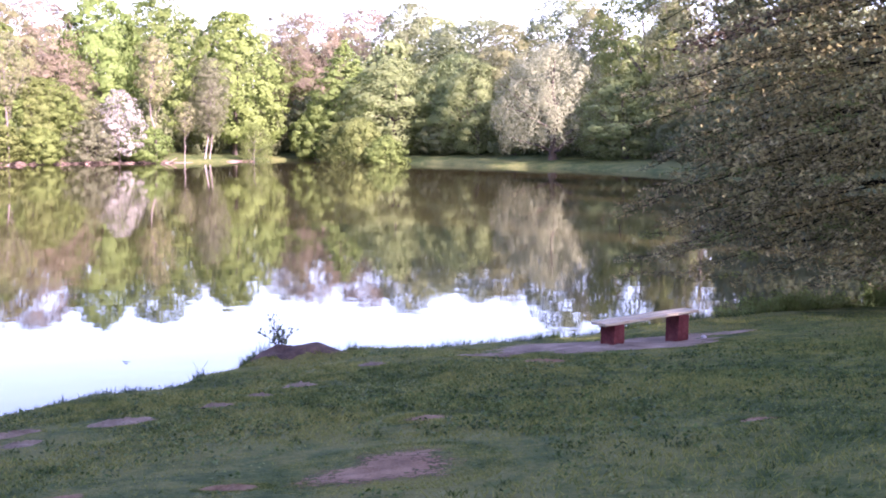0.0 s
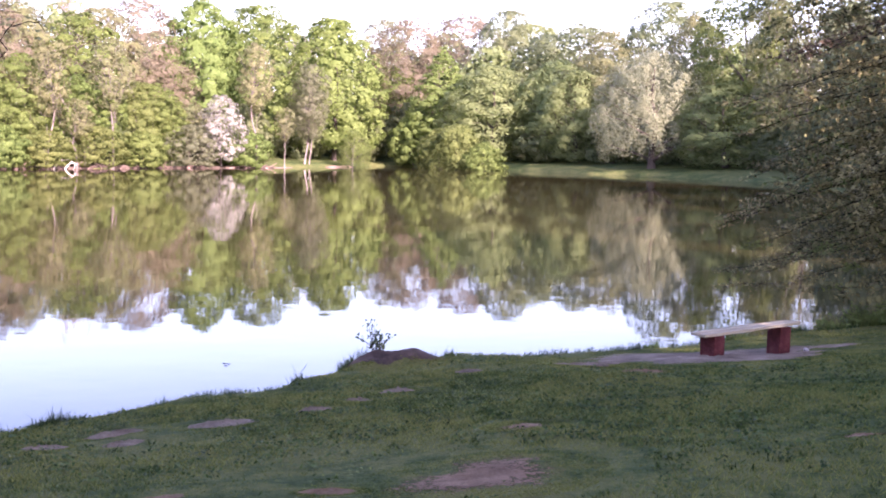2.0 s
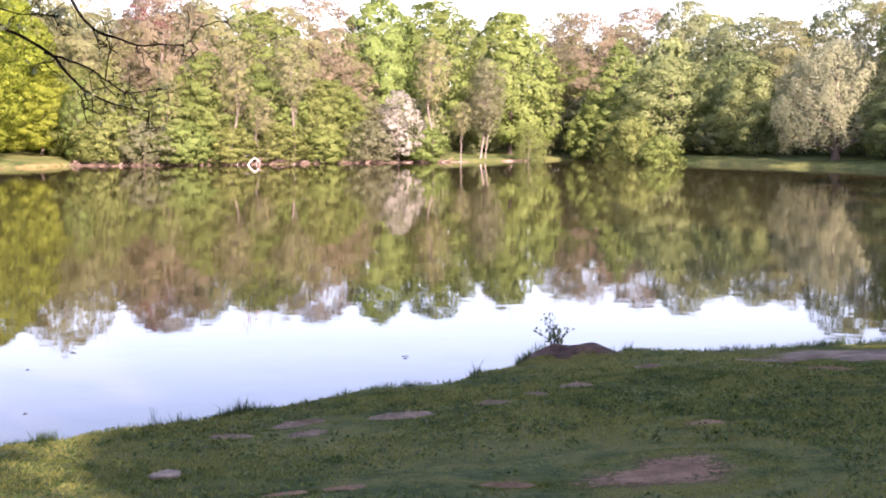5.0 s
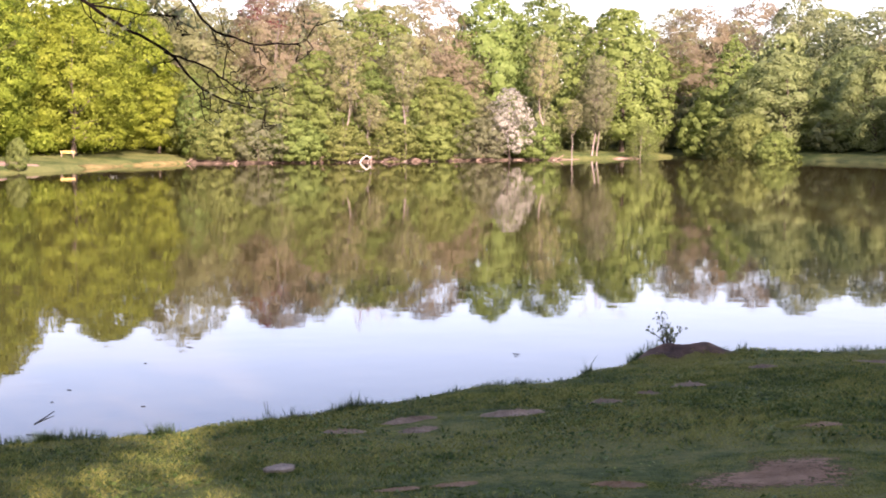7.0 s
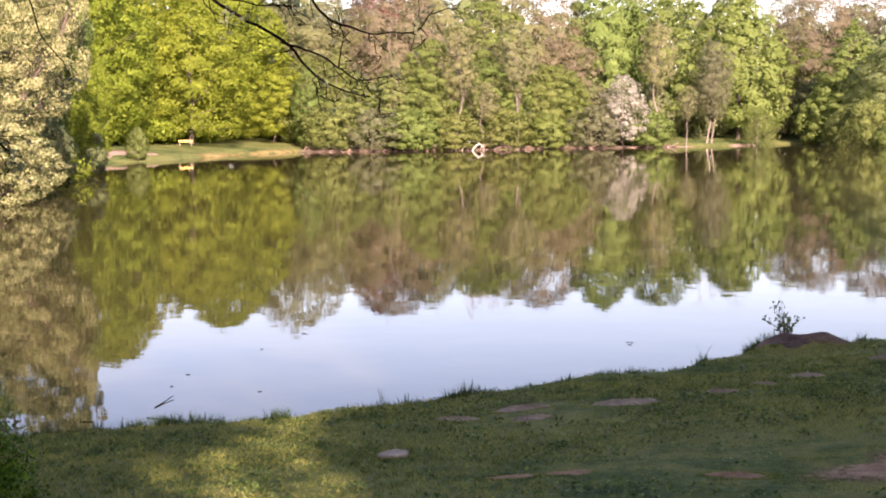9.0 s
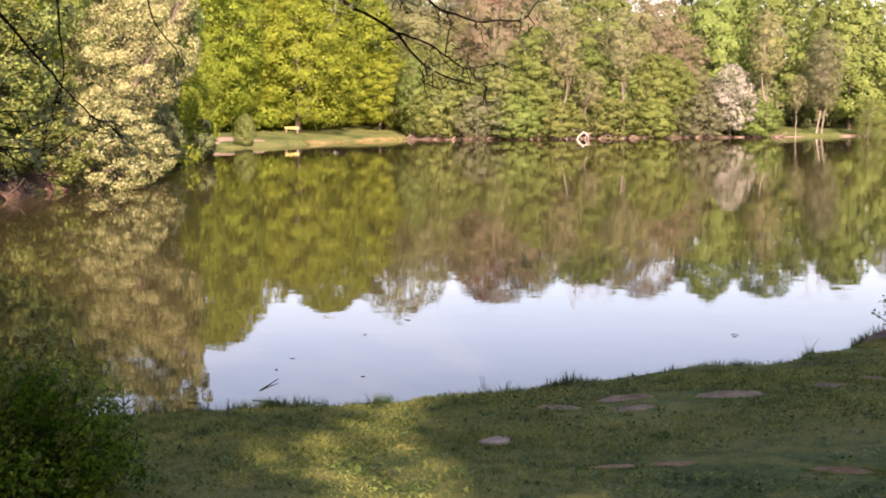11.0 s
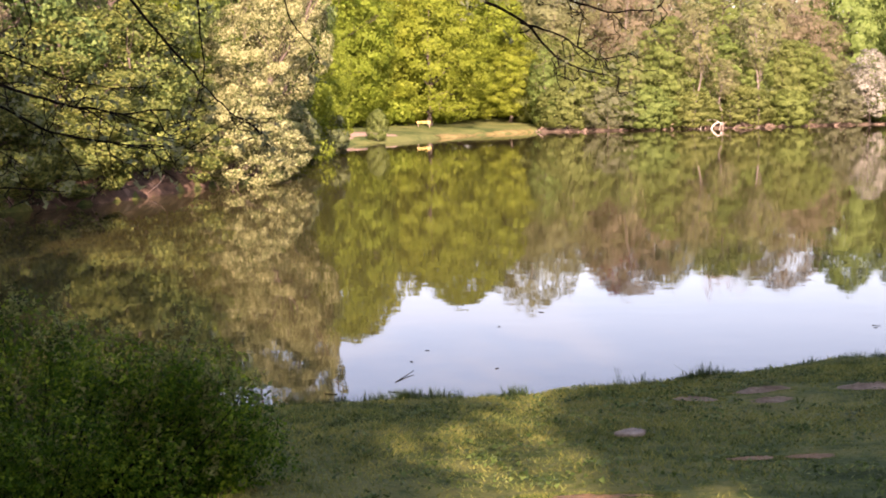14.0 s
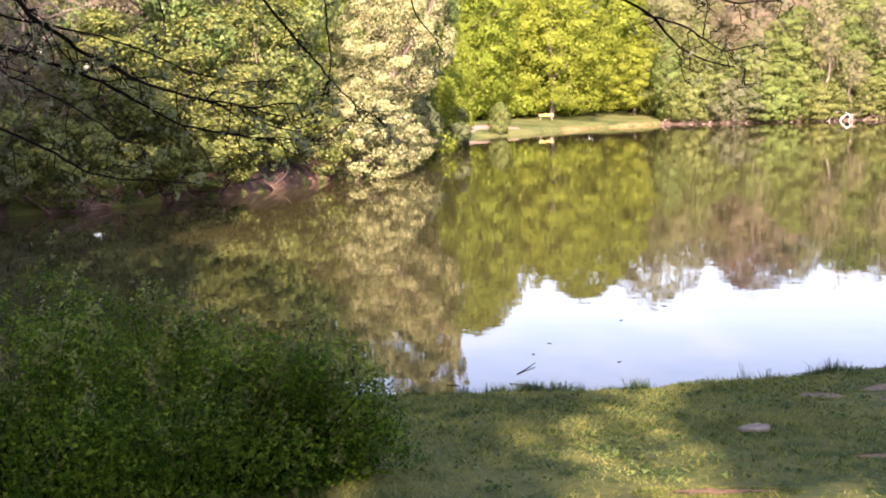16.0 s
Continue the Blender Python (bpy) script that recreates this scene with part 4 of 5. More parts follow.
def hanging_tree():
    g = np.random.default_rng(9)
    root = tagged(new("overhanging_tree"), "tree whose dark thin drooping branches carry unfolding leaves", "tree")
    bx, by = -11.5, 4.5
    z0 = gz(bx, by)
    root.matrix_world = pose(bx, by, z0)
    off = np.array([bx, by, z0])
    trunk = bent((0, 0, -0.3), (0.6, 0.4, 9.5), 10, 0.05, g)
    part("trunk", mesh_from("hanging_trunk", *tube_arrays(trunk, np.linspace(0.28, 0.07, 10), 9), M_BARK, True), root)
    leaves_p, leaves_n = [], []

    def branch(path, r, start=None, sub=9, leafy=0.5, slen=0.5):
        path = np.array(path) - off
        if start is not None:
            path = np.concatenate([bent(trunk[start], path[0], 6, 0.08, g, -0.4)[:-1], path])
        k = len(path)
        fine = np.stack([np.interp(np.linspace(0, k - 1, 5 * k), np.arange(k), path[:, c]) for c in range(3)], 1)
        fine[1:-1] = (fine[:-2] + fine[1:-1] * 2 + fine[2:]) / 4
        fine += np.cumsum(g.normal(size=fine.shape), 0) * 0.007
        r *= 1.05
        sub = int(sub * 1.9)
        out = [tube_arrays(fine, np.linspace(r * (1.8 if start is not None else 1), r * 0.3, len(fine)), 6)]
        for _ in range(sub):
            i0 = g.integers(len(fine) // 3, len(fine))
            d = unit(fine[min(i0 + 1, len(fine) - 1)] - fine[i0 - 1] + g.normal(size=3) * 0.02)
            e = fine[i0] + unit(d + g.normal(size=3) * 0.7 + [0, 0, -0.15]) * g.uniform(0.3, 1.0) * slen
            line = bent(fine[i0], e, 6, 0.045, g, 0.04)
            out.append(tube_arrays(line, np.linspace(r * 0.35, 0.003, 6), 4))
            for s in range(3):
                a = line[g.integers(2, 6)]
                b = a + unit(g.normal(size=3) + d * 0.8) * g.uniform(0.05, 0.16) * slen / 0.5
                out.append(tube_arrays(np.stack([a, (a + b) / 2 + [0, 0, 0.006], b]), [0.004, 0.003, 0.002], 3))
                if g.uniform() < leafy:
                    c = g.integers(3, 8)
                    leaves_p.append(b + g.normal(size=(c, 3)) * 0.03)
                    leaves_n.append(unit(g.normal(size=(c, 3)) + [0, 0, 0.6]))
        c = 7
        leaves_p.append(fine[-1] + g.normal(size=(c, 3)) * 0.035)
        leaves_n.append(unit(g.normal(size=(c, 3)) + [0, 0, 0.6]))
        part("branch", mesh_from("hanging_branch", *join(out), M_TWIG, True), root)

    branch([(-5.97, 9.90, 4.88), (-5.61, 10.11, 4.59), (-5.26, 10.29, 4.37), (-5.03, 10.41, 4.08), (-4.74, 10.54, 3.93), (-4.54, 10.63, 3.90)], 0.016, 8, 8, 0.25, 0.4)
    branch([(-5.26, 10.29, 4.37), (-4.94, 10.45, 4.22), (-4.70, 10.56, 4.04), (-4.47, 10.65, 4.09)], 0.011, None, 6, 0.3, 0.3)
    branch([(-5.00, 10.09, 4.85), (-4.79, 10.19, 4.55), (-4.50, 10.32, 4.43), (-4.21, 10.44, 4.47), (-4.04, 10.50, 4.64)], 0.013, 9, 7, 0.35, 0.3)
    branch([(-5.70, 9.94, 4.70), (-5.40, 10.11, 4.63), (-5.06, 10.28, 4.62)], 0.009, None, 5, 0.4, 0.3)
    branch([(-4.76, 10.31, 4.14), (-4.72, 10.33, 4.36), (-4.74, 10.32, 4.58)], 0.006, None, 2, 0.3, 0.2)
    branch([(-8.45, 6.16, 4.20), (-8.32, 6.34, 4.14), (-8.08, 6.63, 4.02), (-7.82, 6.92, 3.87), (-7.50, 7.26, 3.59), (-7.21, 7.54, 3.50), (-6.90, 7.82, 3.47)], 0.016, 5, 14, 0.5, 0.6)
    branch([(-8.26, 6.41, 4.55), (-8.17, 6.52, 4.34), (-7.95, 6.78, 4.13), (-7.71, 7.04, 3.93), (-7.46, 7.30, 3.78), (-7.17, 7.57, 3.69), (-6.89, 7.82, 3.72)], 0.018, 6, 16, 0.6, 0.6)
    branch([(-7.42, 8.02, 4.62), (-7.17, 8.24, 4.21), (-6.98, 8.40, 3.93), (-6.81, 8.53, 3.66), (-6.63, 8.68, 3.51)], 0.013, 7, 10, 0.5, 0.4)
    branch([(-7.00, 8.38, 4.62), (-7.00, 8.39, 4.23), (-6.98, 8.40, 3.97), (-7.02, 8.36, 3.70)], 0.010, 8, 7, 0.4, 0.3)
    branch([(-8.07, 5.84, 3.64), (-7.76, 6.23, 3.37), (-7.60, 6.42, 3.21), (-7.40, 6.65, 3.18), (-7.13, 6.92, 3.13)], 0.012, 4, 8, 0.3, 0.5)
    branch([(-8.60, 6.00, 4.48), (-8.22, 6.45, 4.38), (-7.80, 6.90, 4.22), (-7.42, 7.30, 3.98), (-7.15, 7.58, 3.92)], 0.011, 6, 9, 0.5, 0.5)
    branch([(-8.35, 6.25, 4.00), (-8.05, 6.62, 3.80), (-7.78, 6.92, 3.52), (-7.60, 7.12, 3.36)], 0.009, 5, 7, 0.4, 0.4)
    branch([(-7.86, 7.42, 4.72), (-7.80, 7.50, 4.35), (-7.88, 7.44, 4.08), (-7.80, 7.50, 3.84)], 0.008, 8, 6, 0.5, 0.35)
    branch([(-6.62, 8.80, 4.75), (-6.55, 8.86, 4.45), (-6.42, 8.98, 4.22), (-6.36, 9.02, 4.05)], 0.008, 9, 6, 0.4, 0.3)
    p, n = np.concatenate(leaves_p), np.concatenate(leaves_n)
    part("leaves", leaf_mesh("hanging_leaves", p, n, 0.05 * g.uniform(0.6, 1.4, len(p)), M_DARK, 0.5, g), root, "small dark unfolding leaves")


hanging_tree()

# ---------------------------------------------------------------- bench by the water


def box_bm(sx, sy, sz, bevel=0.01, cuts=0):
    bm = bmesh.new()
    bmesh.ops.create_cube(bm, size=1.0)
    bmesh.ops.scale(bm, vec=(sx, sy, sz), verts=bm.verts)
    if bevel:
        bmesh.ops.bevel(bm, geom=bm.edges[:], offset=bevel, segments=2, affect="EDGES", profile=0.6)
    return bm


def bench():
    a, b = Vector((2.49, 22.08, 0.0)), Vector((4.07, 23.15, 0.0))
    d = (b - a)
    turn = math.degrees(math.atan2(d.y, d.x))
    mid = (a + b) / 2
    z0 = gz(mid.x, mid.y)
    root = tagged(new("bench"), "low bench of pale weathered planks on two red-brown supports", "bench")
    root.matrix_world = pose(mid.x, mid.y, z0, 0, 0, turn)
    L = d.length
    z1, z2 = 0.80 - z0, 0.88 - z0
    slope = math.degrees(math.atan2(z2 - z1, L))
    for k, y in enumerate((-0.09, 0.09)):
        bm = box_bm(L * (1.06, 1.045)[k], 0.165, 0.045, 0.008)
        bmesh.ops.subdivide_edges(bm, edges=[e for e in bm.edges if abs(e.verts[0].co.x - e.verts[1].co.x) > 1], cuts=8)
        for v in bm.verts:
            v.co.z += 0.006 * math.sin(v.co.x * 2.1 + k) + 0.003 * math.sin(v.co.x * 9 + v.co.y * 7)
        plank = part("plank", bm_mesh("plank", bm, M_PLANK), root, "pale weathered wooden plank")
        plank.matrix_local = pose(0, y, (z1 + z2) / 2 - 0.025, 0, -slope, (0.5, -0.4)[k])
    for k, x in enumerate((-0.70, 0.70)):
        foot = root.matrix_world @ Vector((x, 0, 0))
        zg = gz(foot.x, foot.y) - z0
        top = (z1 + z2) / 2 + (z2 - z1) / L * x - 0.052
        hh = top - zg + 0.06
        bm = box_bm(0.21, 0.32, hh, 0.014)
        for v in bm.verts:
            s = 1.0 + 0.16 * (0.5 - v.co.z / hh)
            v.co.x *= s
            v.co.y *= 1.0 + 0.10 * (v.co.z / hh)
            v.co += Vector((math.sin(v.co.z * 31), math.sin(v.co.z * 23 + 1), 0)) * 0.004
        leg = part("support", bm_mesh("support", bm, M_RED), root, "chipped red-brown painted support")
        leg.matrix_local = pose(x, 0, top - hh / 2, 0, 0, (2, -3)[k])


bench()


def far_bench(x, y, turn):
    root = tagged(new("yellow_bench"), "small yellow bench on the far lawn", "bench")
    root.matrix_world = pose(x, y, gz(x, y), 0, 0, turn)
    for yy in (-0.12, 0.12):
        part("plank", bm_mesh("yplank", box_bm(1.5, 0.2, 0.06, 0.01), M_YELLOW), root).matrix_local = pose(0, yy, 0.45)
    part("back_slat", bm_mesh("yslat", box_bm(1.5, 0.04, 0.10, 0.01), M_YELLOW), root).matrix_local = pose(0, 0.27, 0.60)
    for xx in (-0.6, 0.6):
        part("leg", bm_mesh("yleg", box_bm(0.07, 0.4, 0.5, 0.01), M_BROWNWOOD), root).matrix_local = pose(xx, 0, 0.2)
        part("back_post", bm_mesh("ypost", box_bm(0.06, 0.06, 0.4, 0.01), M_BROWNWOOD), root).matrix_local = pose(xx, 0.22, 0.48)


far_bench(-76.1, 129.3, 30)

# ---------------------------------------------------------------- bare ground on the lawn
SOILS = []


def soil(x, y, a, b, turn=0.0, mat=M_SOIL, rise=0.055, label="flat patch of bare trodden soil in the grass", name="soil_patch", seed=None):
    g = np.random.default_rng(int(abs(x * 91 + y * 57)) + 3)
    k, rings = 40, 6
    th = np.arange(k) * 2 * np.pi / k
    edge = 1 + 0.16 * np.sin(2 * th + g.uniform(0, 6)) + 0.12 * np.sin(3 * th + g.uniform(0, 6)) + 0.08 * np.sin(7 * th + g.uniform(0, 6)) + g.normal(size=k) * 0.07
    c, s = math.cos(radians(turn)), math.sin(radians(turn))
    vs = [(x, y)]
    hs = [0.45 * rise]
    bare = [0.85]
    for q in range(1, rings + 1):
        u = q / rings
        px, py = np.cos(th) * a * edge * u, np.sin(th) * b * edge * u
        vs += list(zip(x + px * c - py * s, y + px * s + py * c))
        bare += [0.85 * (1 - u) - 0.1 * u] * k
        hs += list(0.45 * rise * (1 - u ** 2) * (1 + 0.5 * g.normal(size=k)) - 0.008 * u ** 3)
    xy = np.array(vs)
    z = ground_z(xy[:, 0], xy[:, 1]) + 0.008 + np.array(hs)
    tri = np.array([[0, 1 + i, 1 + (i + 1) % k] for i in range(k)])
    quad = np.array([[1 + q * k + i, 1 + (q + 1) * k + i, 1 + (q + 1) * k + (i + 1) % k, 1 + q * k + (i + 1) % k] for q in range(rings - 1) for i in range(k)])
    tris = np.concatenate([tri, quad[:, :3], quad[:, [0, 2, 3]]])
    me = mesh_from(name, np.column_stack([xy, z]), tris, mat, True)
    me.attributes.new("bareness", "FLOAT", "POINT").data.foreach_set("value", np.array(bare, np.float32) + (0.15 if "worn" in label else 0.7))
    ob = tagged(new(name, me), label, "bare soil", "bare patches on the lawn")
    SOILS.append((x, y, a, b, radians(turn), 0.42 if "worn" in label else 0.07))
    return ob


soil(2.75, 22.45, 2.15, 1.25, 26, rise=0.03, label="trodden bare soil round the bench")
soil(-0.5, 11.9, 0.75, 0.8, -20, M_CLAY, 0.015, "worn reddish patch of bare soil in the grass")
soil(-1.74, 11.5, 0.24, 0.16, 10, M_CLAY, 0.035, "small reddish heap of fresh soil")
soil(-3.68, 15.95, 0.40, 0.26, 15)
soil(-2.73, 16.85, 0.20, 0.16, 5)
soil(-2.35, 17.8, 0.20, 0.15, 20)
soil(-1.93, 18.6, 0.27, 0.2, 0)
soil(-1.04, 20.3, 0.2, 0.18, 0)
soil(0.73, 21.2, 0.52, 0.32, 10)
soil(-0.13, 14.5, 0.34, 0.28, 30, M_CLAY, 0.015, "worn reddish patch of bare soil in the grass")
soil(0.9, 20.5, 0.16, 0.1, 10)
soil(1.39, 19.4, 0.32, 0.22, 10, M_CLAY)
soil(-5.45, 15.0, 0.26, 0.16, 25)
soil(-4.58, 15.05, 0.26, 0.16, 25)
soil(-4.9, 15.7, 0.3, 0.2, 25)
soil(-3.64, 11.35, 0.24, 0.15, 20, M_CLAY, 0.025, "small reddish heap of fresh soil")
soil(-3.2, 11.5, 0.2, 0.14, 20, M_CLAY, 0.02, "small reddish heap of fresh soil")
soil(-4.15, 9.2, 0.42, 0.2, 25, M_CLAY, 0.02, "worn reddish patch of bare soil in the grass")
soil(2.93, 12.9, 0.22, 0.12, 0, M_CLAY, 0.02, "worn thin patch of bare soil in the grass")
soil(4.9, 23.6, 0.5, 0.2, 20, rise=0.01)
soil(4.1, 22.2, 0.4, 0.14, 20, rise=0.01)


def flat_stone(x, y):
    bm = bmesh.new()
    bmesh.ops.create_icosphere(bm, subdivisions=3, radius=1.0)
    for v in bm.verts:
        k = 1 + 0.12 * math.sin(v.co.x * 4 + 1) + 0.08 * math.sin(v.co.y * 7)
        v.co = Vector((v.co.x * 0.16 * k, v.co.y * 0.11 * k, max(-0.4, min(0.4, v.co.z)) * 0.06))
    ob = tagged(new("flat_stone", bm_mesh("flat_stone", bm, M_STONE)), "pale flat stone lying in the grass", "stone")
    ob.matrix_world = pose(x, y, gz(x, y) + 0.03, 3, -3, 30)
    SOILS.append((x, y, 0.15, 0.11, 0.5, 0.05))


flat_stone(-5.08, 12.2)


def pale_lump(x, y, r):
    bm = bmesh.new()
    bmesh.ops.create_icosphere(bm, subdivisions=2, radius=r)
    for v in bm.verts:
        v.co *= 1 + 0.25 * math.sin(v.co.x * 60 + v.co.y * 45) * math.sin(v.co.z * 50 + 1)
        v.co.z *= 0.7
    ob = tagged(new("pale_stone", bm_mesh("pale_stone", bm, M_DEADWOOD)), "small pale stone lying beside the bench support", "stone")
    ob.matrix_world = pose(x, y, gz(x, y) + r * 0.45, 5, 4, 20)


pale_lump(4.3, 23.02, 0.045)


def reed_stalks(x, y, h, seed):
    g = np.random.default_rng(seed)
    root = tagged(new("reed_clump"), "few thin green reed stalks standing at the lawn's edge", "reeds", "reeds at the lawn's edge")
    root.matrix_world = pose(x, y, gz(x, y) - 0.01)
    for k in range(5):
        top = np.array([g.normal() * 0.10, g.normal() * 0.06, h * g.uniform(0.5, 1.0)])
        part("stalk", mesh_from("reed_stalk", *tube_arrays(bent((g.normal() * 0.05, g.normal() * 0.05, 0), top, 6, 0.01, g), np.linspace(0.004, 0.0015, 6), 4), M_EDGEGRASS), root)


soil(-2.38, 22.12, 0.84, 0.40, 20, M_BANK, 0.055, "low eroded brown earth mound at the lawn's edge", "earth_mound")
soil(-2.2, 22.2, 0.3, 0.2, 20, M_BANK, 0.015, "dark earth showing on the mound")


reed_stalks(-3.52, 19.95, 0.42, 3)
reed_stalks(-6.63, 15.65, 0.3, 4)


def sapling(x, y, h):
    g = np.random.default_rng(8)
    root = tagged(new("sapling"), "small leafy sapling growing from the earth mound", "plant")
    root.matrix_world = pose(x, y, gz(x, y) - 0.02)
    stems, lp, ln = [], [], []
    for k in range(12):
        top = np.array([g.normal() * 0.2, g.normal() * 0.12, h * g.uniform(0.4, 1.0)])
        line = bent((g.normal() * 0.05, g.normal() * 0.04, 0), top, 7, 0.02, g)
        stems.append(tube_arrays(line, np.linspace(0.008, 0.002, 7), 4))
        for m in range(14):
            q = line[g.integers(2, 7)] + g.normal(size=3) * 0.035
            lp.append(q)
            ln.append(unit(g.normal(size=3) + [0, -0.3, 0.7]))
    part("stem", mesh_from("sapling_stems", *join(stems), M_TWIG), root)
    lp, ln = np.array(lp), np.array(ln)
    part("leaves", leaf_mesh("sapling_leaves", lp, ln, 0.055 * g.uniform(0.6, 1.3, len(lp)), M_GLOOM, 0.8, g), root)


sapling(-2.58, 22.25, 0.52)

# ---------------------------------------------------------------- shore details


def driftwood(name, label, pts, r, mat, twigs=0, seed=1):
    g = np.random.default_rng(seed)
    k = len(pts)
    p = np.array(pts, float)
    fine = np.stack([np.interp(np.linspace(0, k - 1, 4 * k), np.arange(k), p[:, c]) for c in range(3)], 1)
    fine[1:-1] = (fine[:-2] + 2 * fine[1:-1] + fine[2:]) / 4
    out = [tube_arrays(fine, np.linspace(r, r * 0.5, len(fine)), 6)]
    for _ in range(twigs):
        a = fine[g.integers(1, len(fine))]
        b = a + g.normal(size=3) * [0.8, 0.5, 0.4] * r * 9
        out.append(tube_arrays(bent(a, b, 4, 0.05, g), np.linspace(r * 0.4, r * 0.12, 4), 4))
    return tagged(new(name, mesh_from(name, *join(out), mat, True)), label, "dead wood", "dead wood along the shore")


driftwood("fallen_branch", "bleached white branch arching over the water", [(-53.4, 151.7, -0.1), (-53.2, 151.7, 0.5), (-52.7, 151.8, 0.95), (-52.0, 152.0, 1.05), (-51.5, 152.1, 0.85)], 0.09, M_DEADWOOD, 2)
driftwood("fallen_branch", "bleached white forked branch in the water", [(-52.2, 151.8, -0.1), (-51.9, 151.9, 0.45), (-51.4, 152.1, 0.8), (-51.0, 152.2, 0.4)], 0.11, M_DEADWOOD, 3, 2)
driftwood("fallen_branch", "weathered bent branch lying at the shore", [(-56.4, 148.0, -0.05), (-55.8, 148.4, 0.35), (-55.3, 148.6, 0.7)], 0.07, M_BROWNWOOD, 2, 3)
for k, (x, y, dx, h) in enumerate([(-53.9, 151.4, 0.9, 0.7), (-52.6, 151.7, -0.8, 0.55), (-51.2, 152.5, 0.7, 0.8), (-54.6, 150.9, -0.6, 0.4), (-50.2, 153.4, 0.9, 0.35), (-57.2, 147.5, 0.8, 0.5), (-49.0, 155.2, -0.7, 0.45), (-47.6, 157.0, 0.8, 0.4)]):
    driftwood("fallen_branch", "thin weathered brown branch slanting out of the shallows", [(x, y - 0.2, -0.1), (x + dx * 0.45, y, h * 0.75), (x + dx, y + 0.3, h)], 0.04, M_BROWNWOOD, 3, 60 + k)
for k in range(26):
    s = k / 25
    i0 = s * 5.0
    q = np.array([(-68.0, 140.8), (-60, 145.6), (-53, 153.4), (-45, 162.4), (-37, 169.5), (-32, 173.6)])
    bx, by = np.interp(i0, range(6), q[:, 0]), np.interp(i0, range(6), q[:, 1])
    dx, dz = rng.uniform(-2.4, 2.4), rng.uniform(-0.1, 0.5)
    bx, by = bx + rng.normal() * 0.9, by + rng.normal() * 0.3
    driftwood("driftwood", "brown dead branch lying on the muddy shore", [(bx, by - 0.3, 0.0), (bx + dx * 0.5, by + 0.1, dz * 0.6), (bx + dx, by + 0.6, dz + 0.2)], rng.uniform(0.03, 0.075), M_BROWNWOOD, 5, 10 + k)


def shore_strip(name, label, pts, width, lift, mat, cols=6):
    """A bare strip along the water, following the bank."""
    p = np.array(pts, float)
    k = len(p)
    fine = np.stack([np.interp(np.linspace(0, k - 1, 14 * k), np.arange(k), p[:, c]) for c in range(2)], 1)
    d = unit(np.gradient(fine, axis=0))
    nrm = np.stack([-d[:, 1], d[:, 0]], 1)
    cols = max(6, int(width / 0.8))
    ww = width * (1 + 0.3 * wave(fine[:, 0], fine[:, 1], 0.9, 6))
    rows = [fine + nrm * (ww * (c / (cols - 1) - 0.5))[:, None] for c in range(cols)]
    xy = np.stack(rows, 1).reshape(-1, 2)
    z = np.maximum(ground_z(xy[:, 0], xy[:, 1]), -0.3) + lift + 0.05 * wave(xy[:, 0], xy[:, 1], 2.5, 9)
    z = z.reshape(-1, cols)
    z[:, 0] -= 0.35
    z[:, -1] -= 0.35
    i, j = np.meshgrid(np.arange(len(fine) - 1), np.arange(cols - 1), indexing="ij")
    f = np.stack([i * cols + j, i * cols + j + 1, (i + 1) * cols + j + 1, (i + 1) * cols + j], -1).reshape(-1, 4)
    return tagged(new(name, mesh_from(name, np.column_stack([xy, z.ravel()]), f, mat, True)), label, "bank", kind="structure")


shore_strip("muddy_shore", "brown muddy shore below the shrubs", [(-31, 174.3), (-34, 172.2), (-45, 163.2), (-53, 154.2), (-60, 146.2), (-68.5, 141.2)], 1.7, 0.06, M_MUD)
shore_strip("dry_lawn_edge", "worn dry yellowish edge of the lawn in the bay", [(-68.6, 140.6), (-69.0, 134), (-69.1, 127), (-68.4, 119)], 2.2, 0.03, M_DRYGRASS)
shore_strip("left_bank_earth", "eroded reddish earth bank below the trees", [(-47, 63.3), (-41.7, 55.1), (-39.0, 40.7), (-38.2, 33), (-39.0, 27), (-36.2, 14)], 2.6, 0.06, M_REDBANK)
shore_strip("sandy_spit_edge", "sandy edge of the grassy spit", [(-24.8, 184.3), (-29.5, 178), (-33.5, 172.6)], 1.6, 0.05, M_SAND)
shore_strip("sandy_beach", "pinkish sandy landing on the left shore", [(-70.6, 112.5), (-71.8, 107.5), (-72.3, 102)], 5.5, 0.10, M_SAND)


for k in range(12):
    s = k / 11 * 3.6 + 0.4
    bx, by = np.interp(s, range(5), (-46.6, -41.2, -38.6, -37.8, -38.6)), np.interp(s, range(5), (63, 55, 40.7, 33, 27))
    dx = rng.uniform(-1.3, 1.3)
    driftwood("dead_branch", "thin dead branch lying on the reddish bank", [(bx - 0.6, by - dx, 0.75), (bx - 0.2, by - dx * 0.3, rng.uniform(0.35, 0.6)), (bx + 0.35, by + dx, rng.uniform(-0.05, 0.25))], rng.uniform(0.012, 0.035), M_BROWNWOOD, 4, 90 + k)


def floating_stick(pts, r):
    ob = driftwood("floating_stick", "dark thin stick floating in the shallow water", pts, r, M_TWIG, 0, 40)
    ob["group"] = "sticks floating on the pond"


floating_stick([(-9.86, 15.68, 0.0), (-9.92, 16.02, 0.012), (-9.98, 16.35, 0.03)], 0.010)
floating_stick([(-10.29, 14.64, 0.004), (-10.12, 14.68, 0.004)], 0.009)
floating_stick([(-9.62, 15.11, 0.004), (-9.05, 15.15, 0.004)], 0.005)
floating_stick([(-5.25, 22.9, 0.005), (-5.1, 22.85, 0.01)], 0.005)



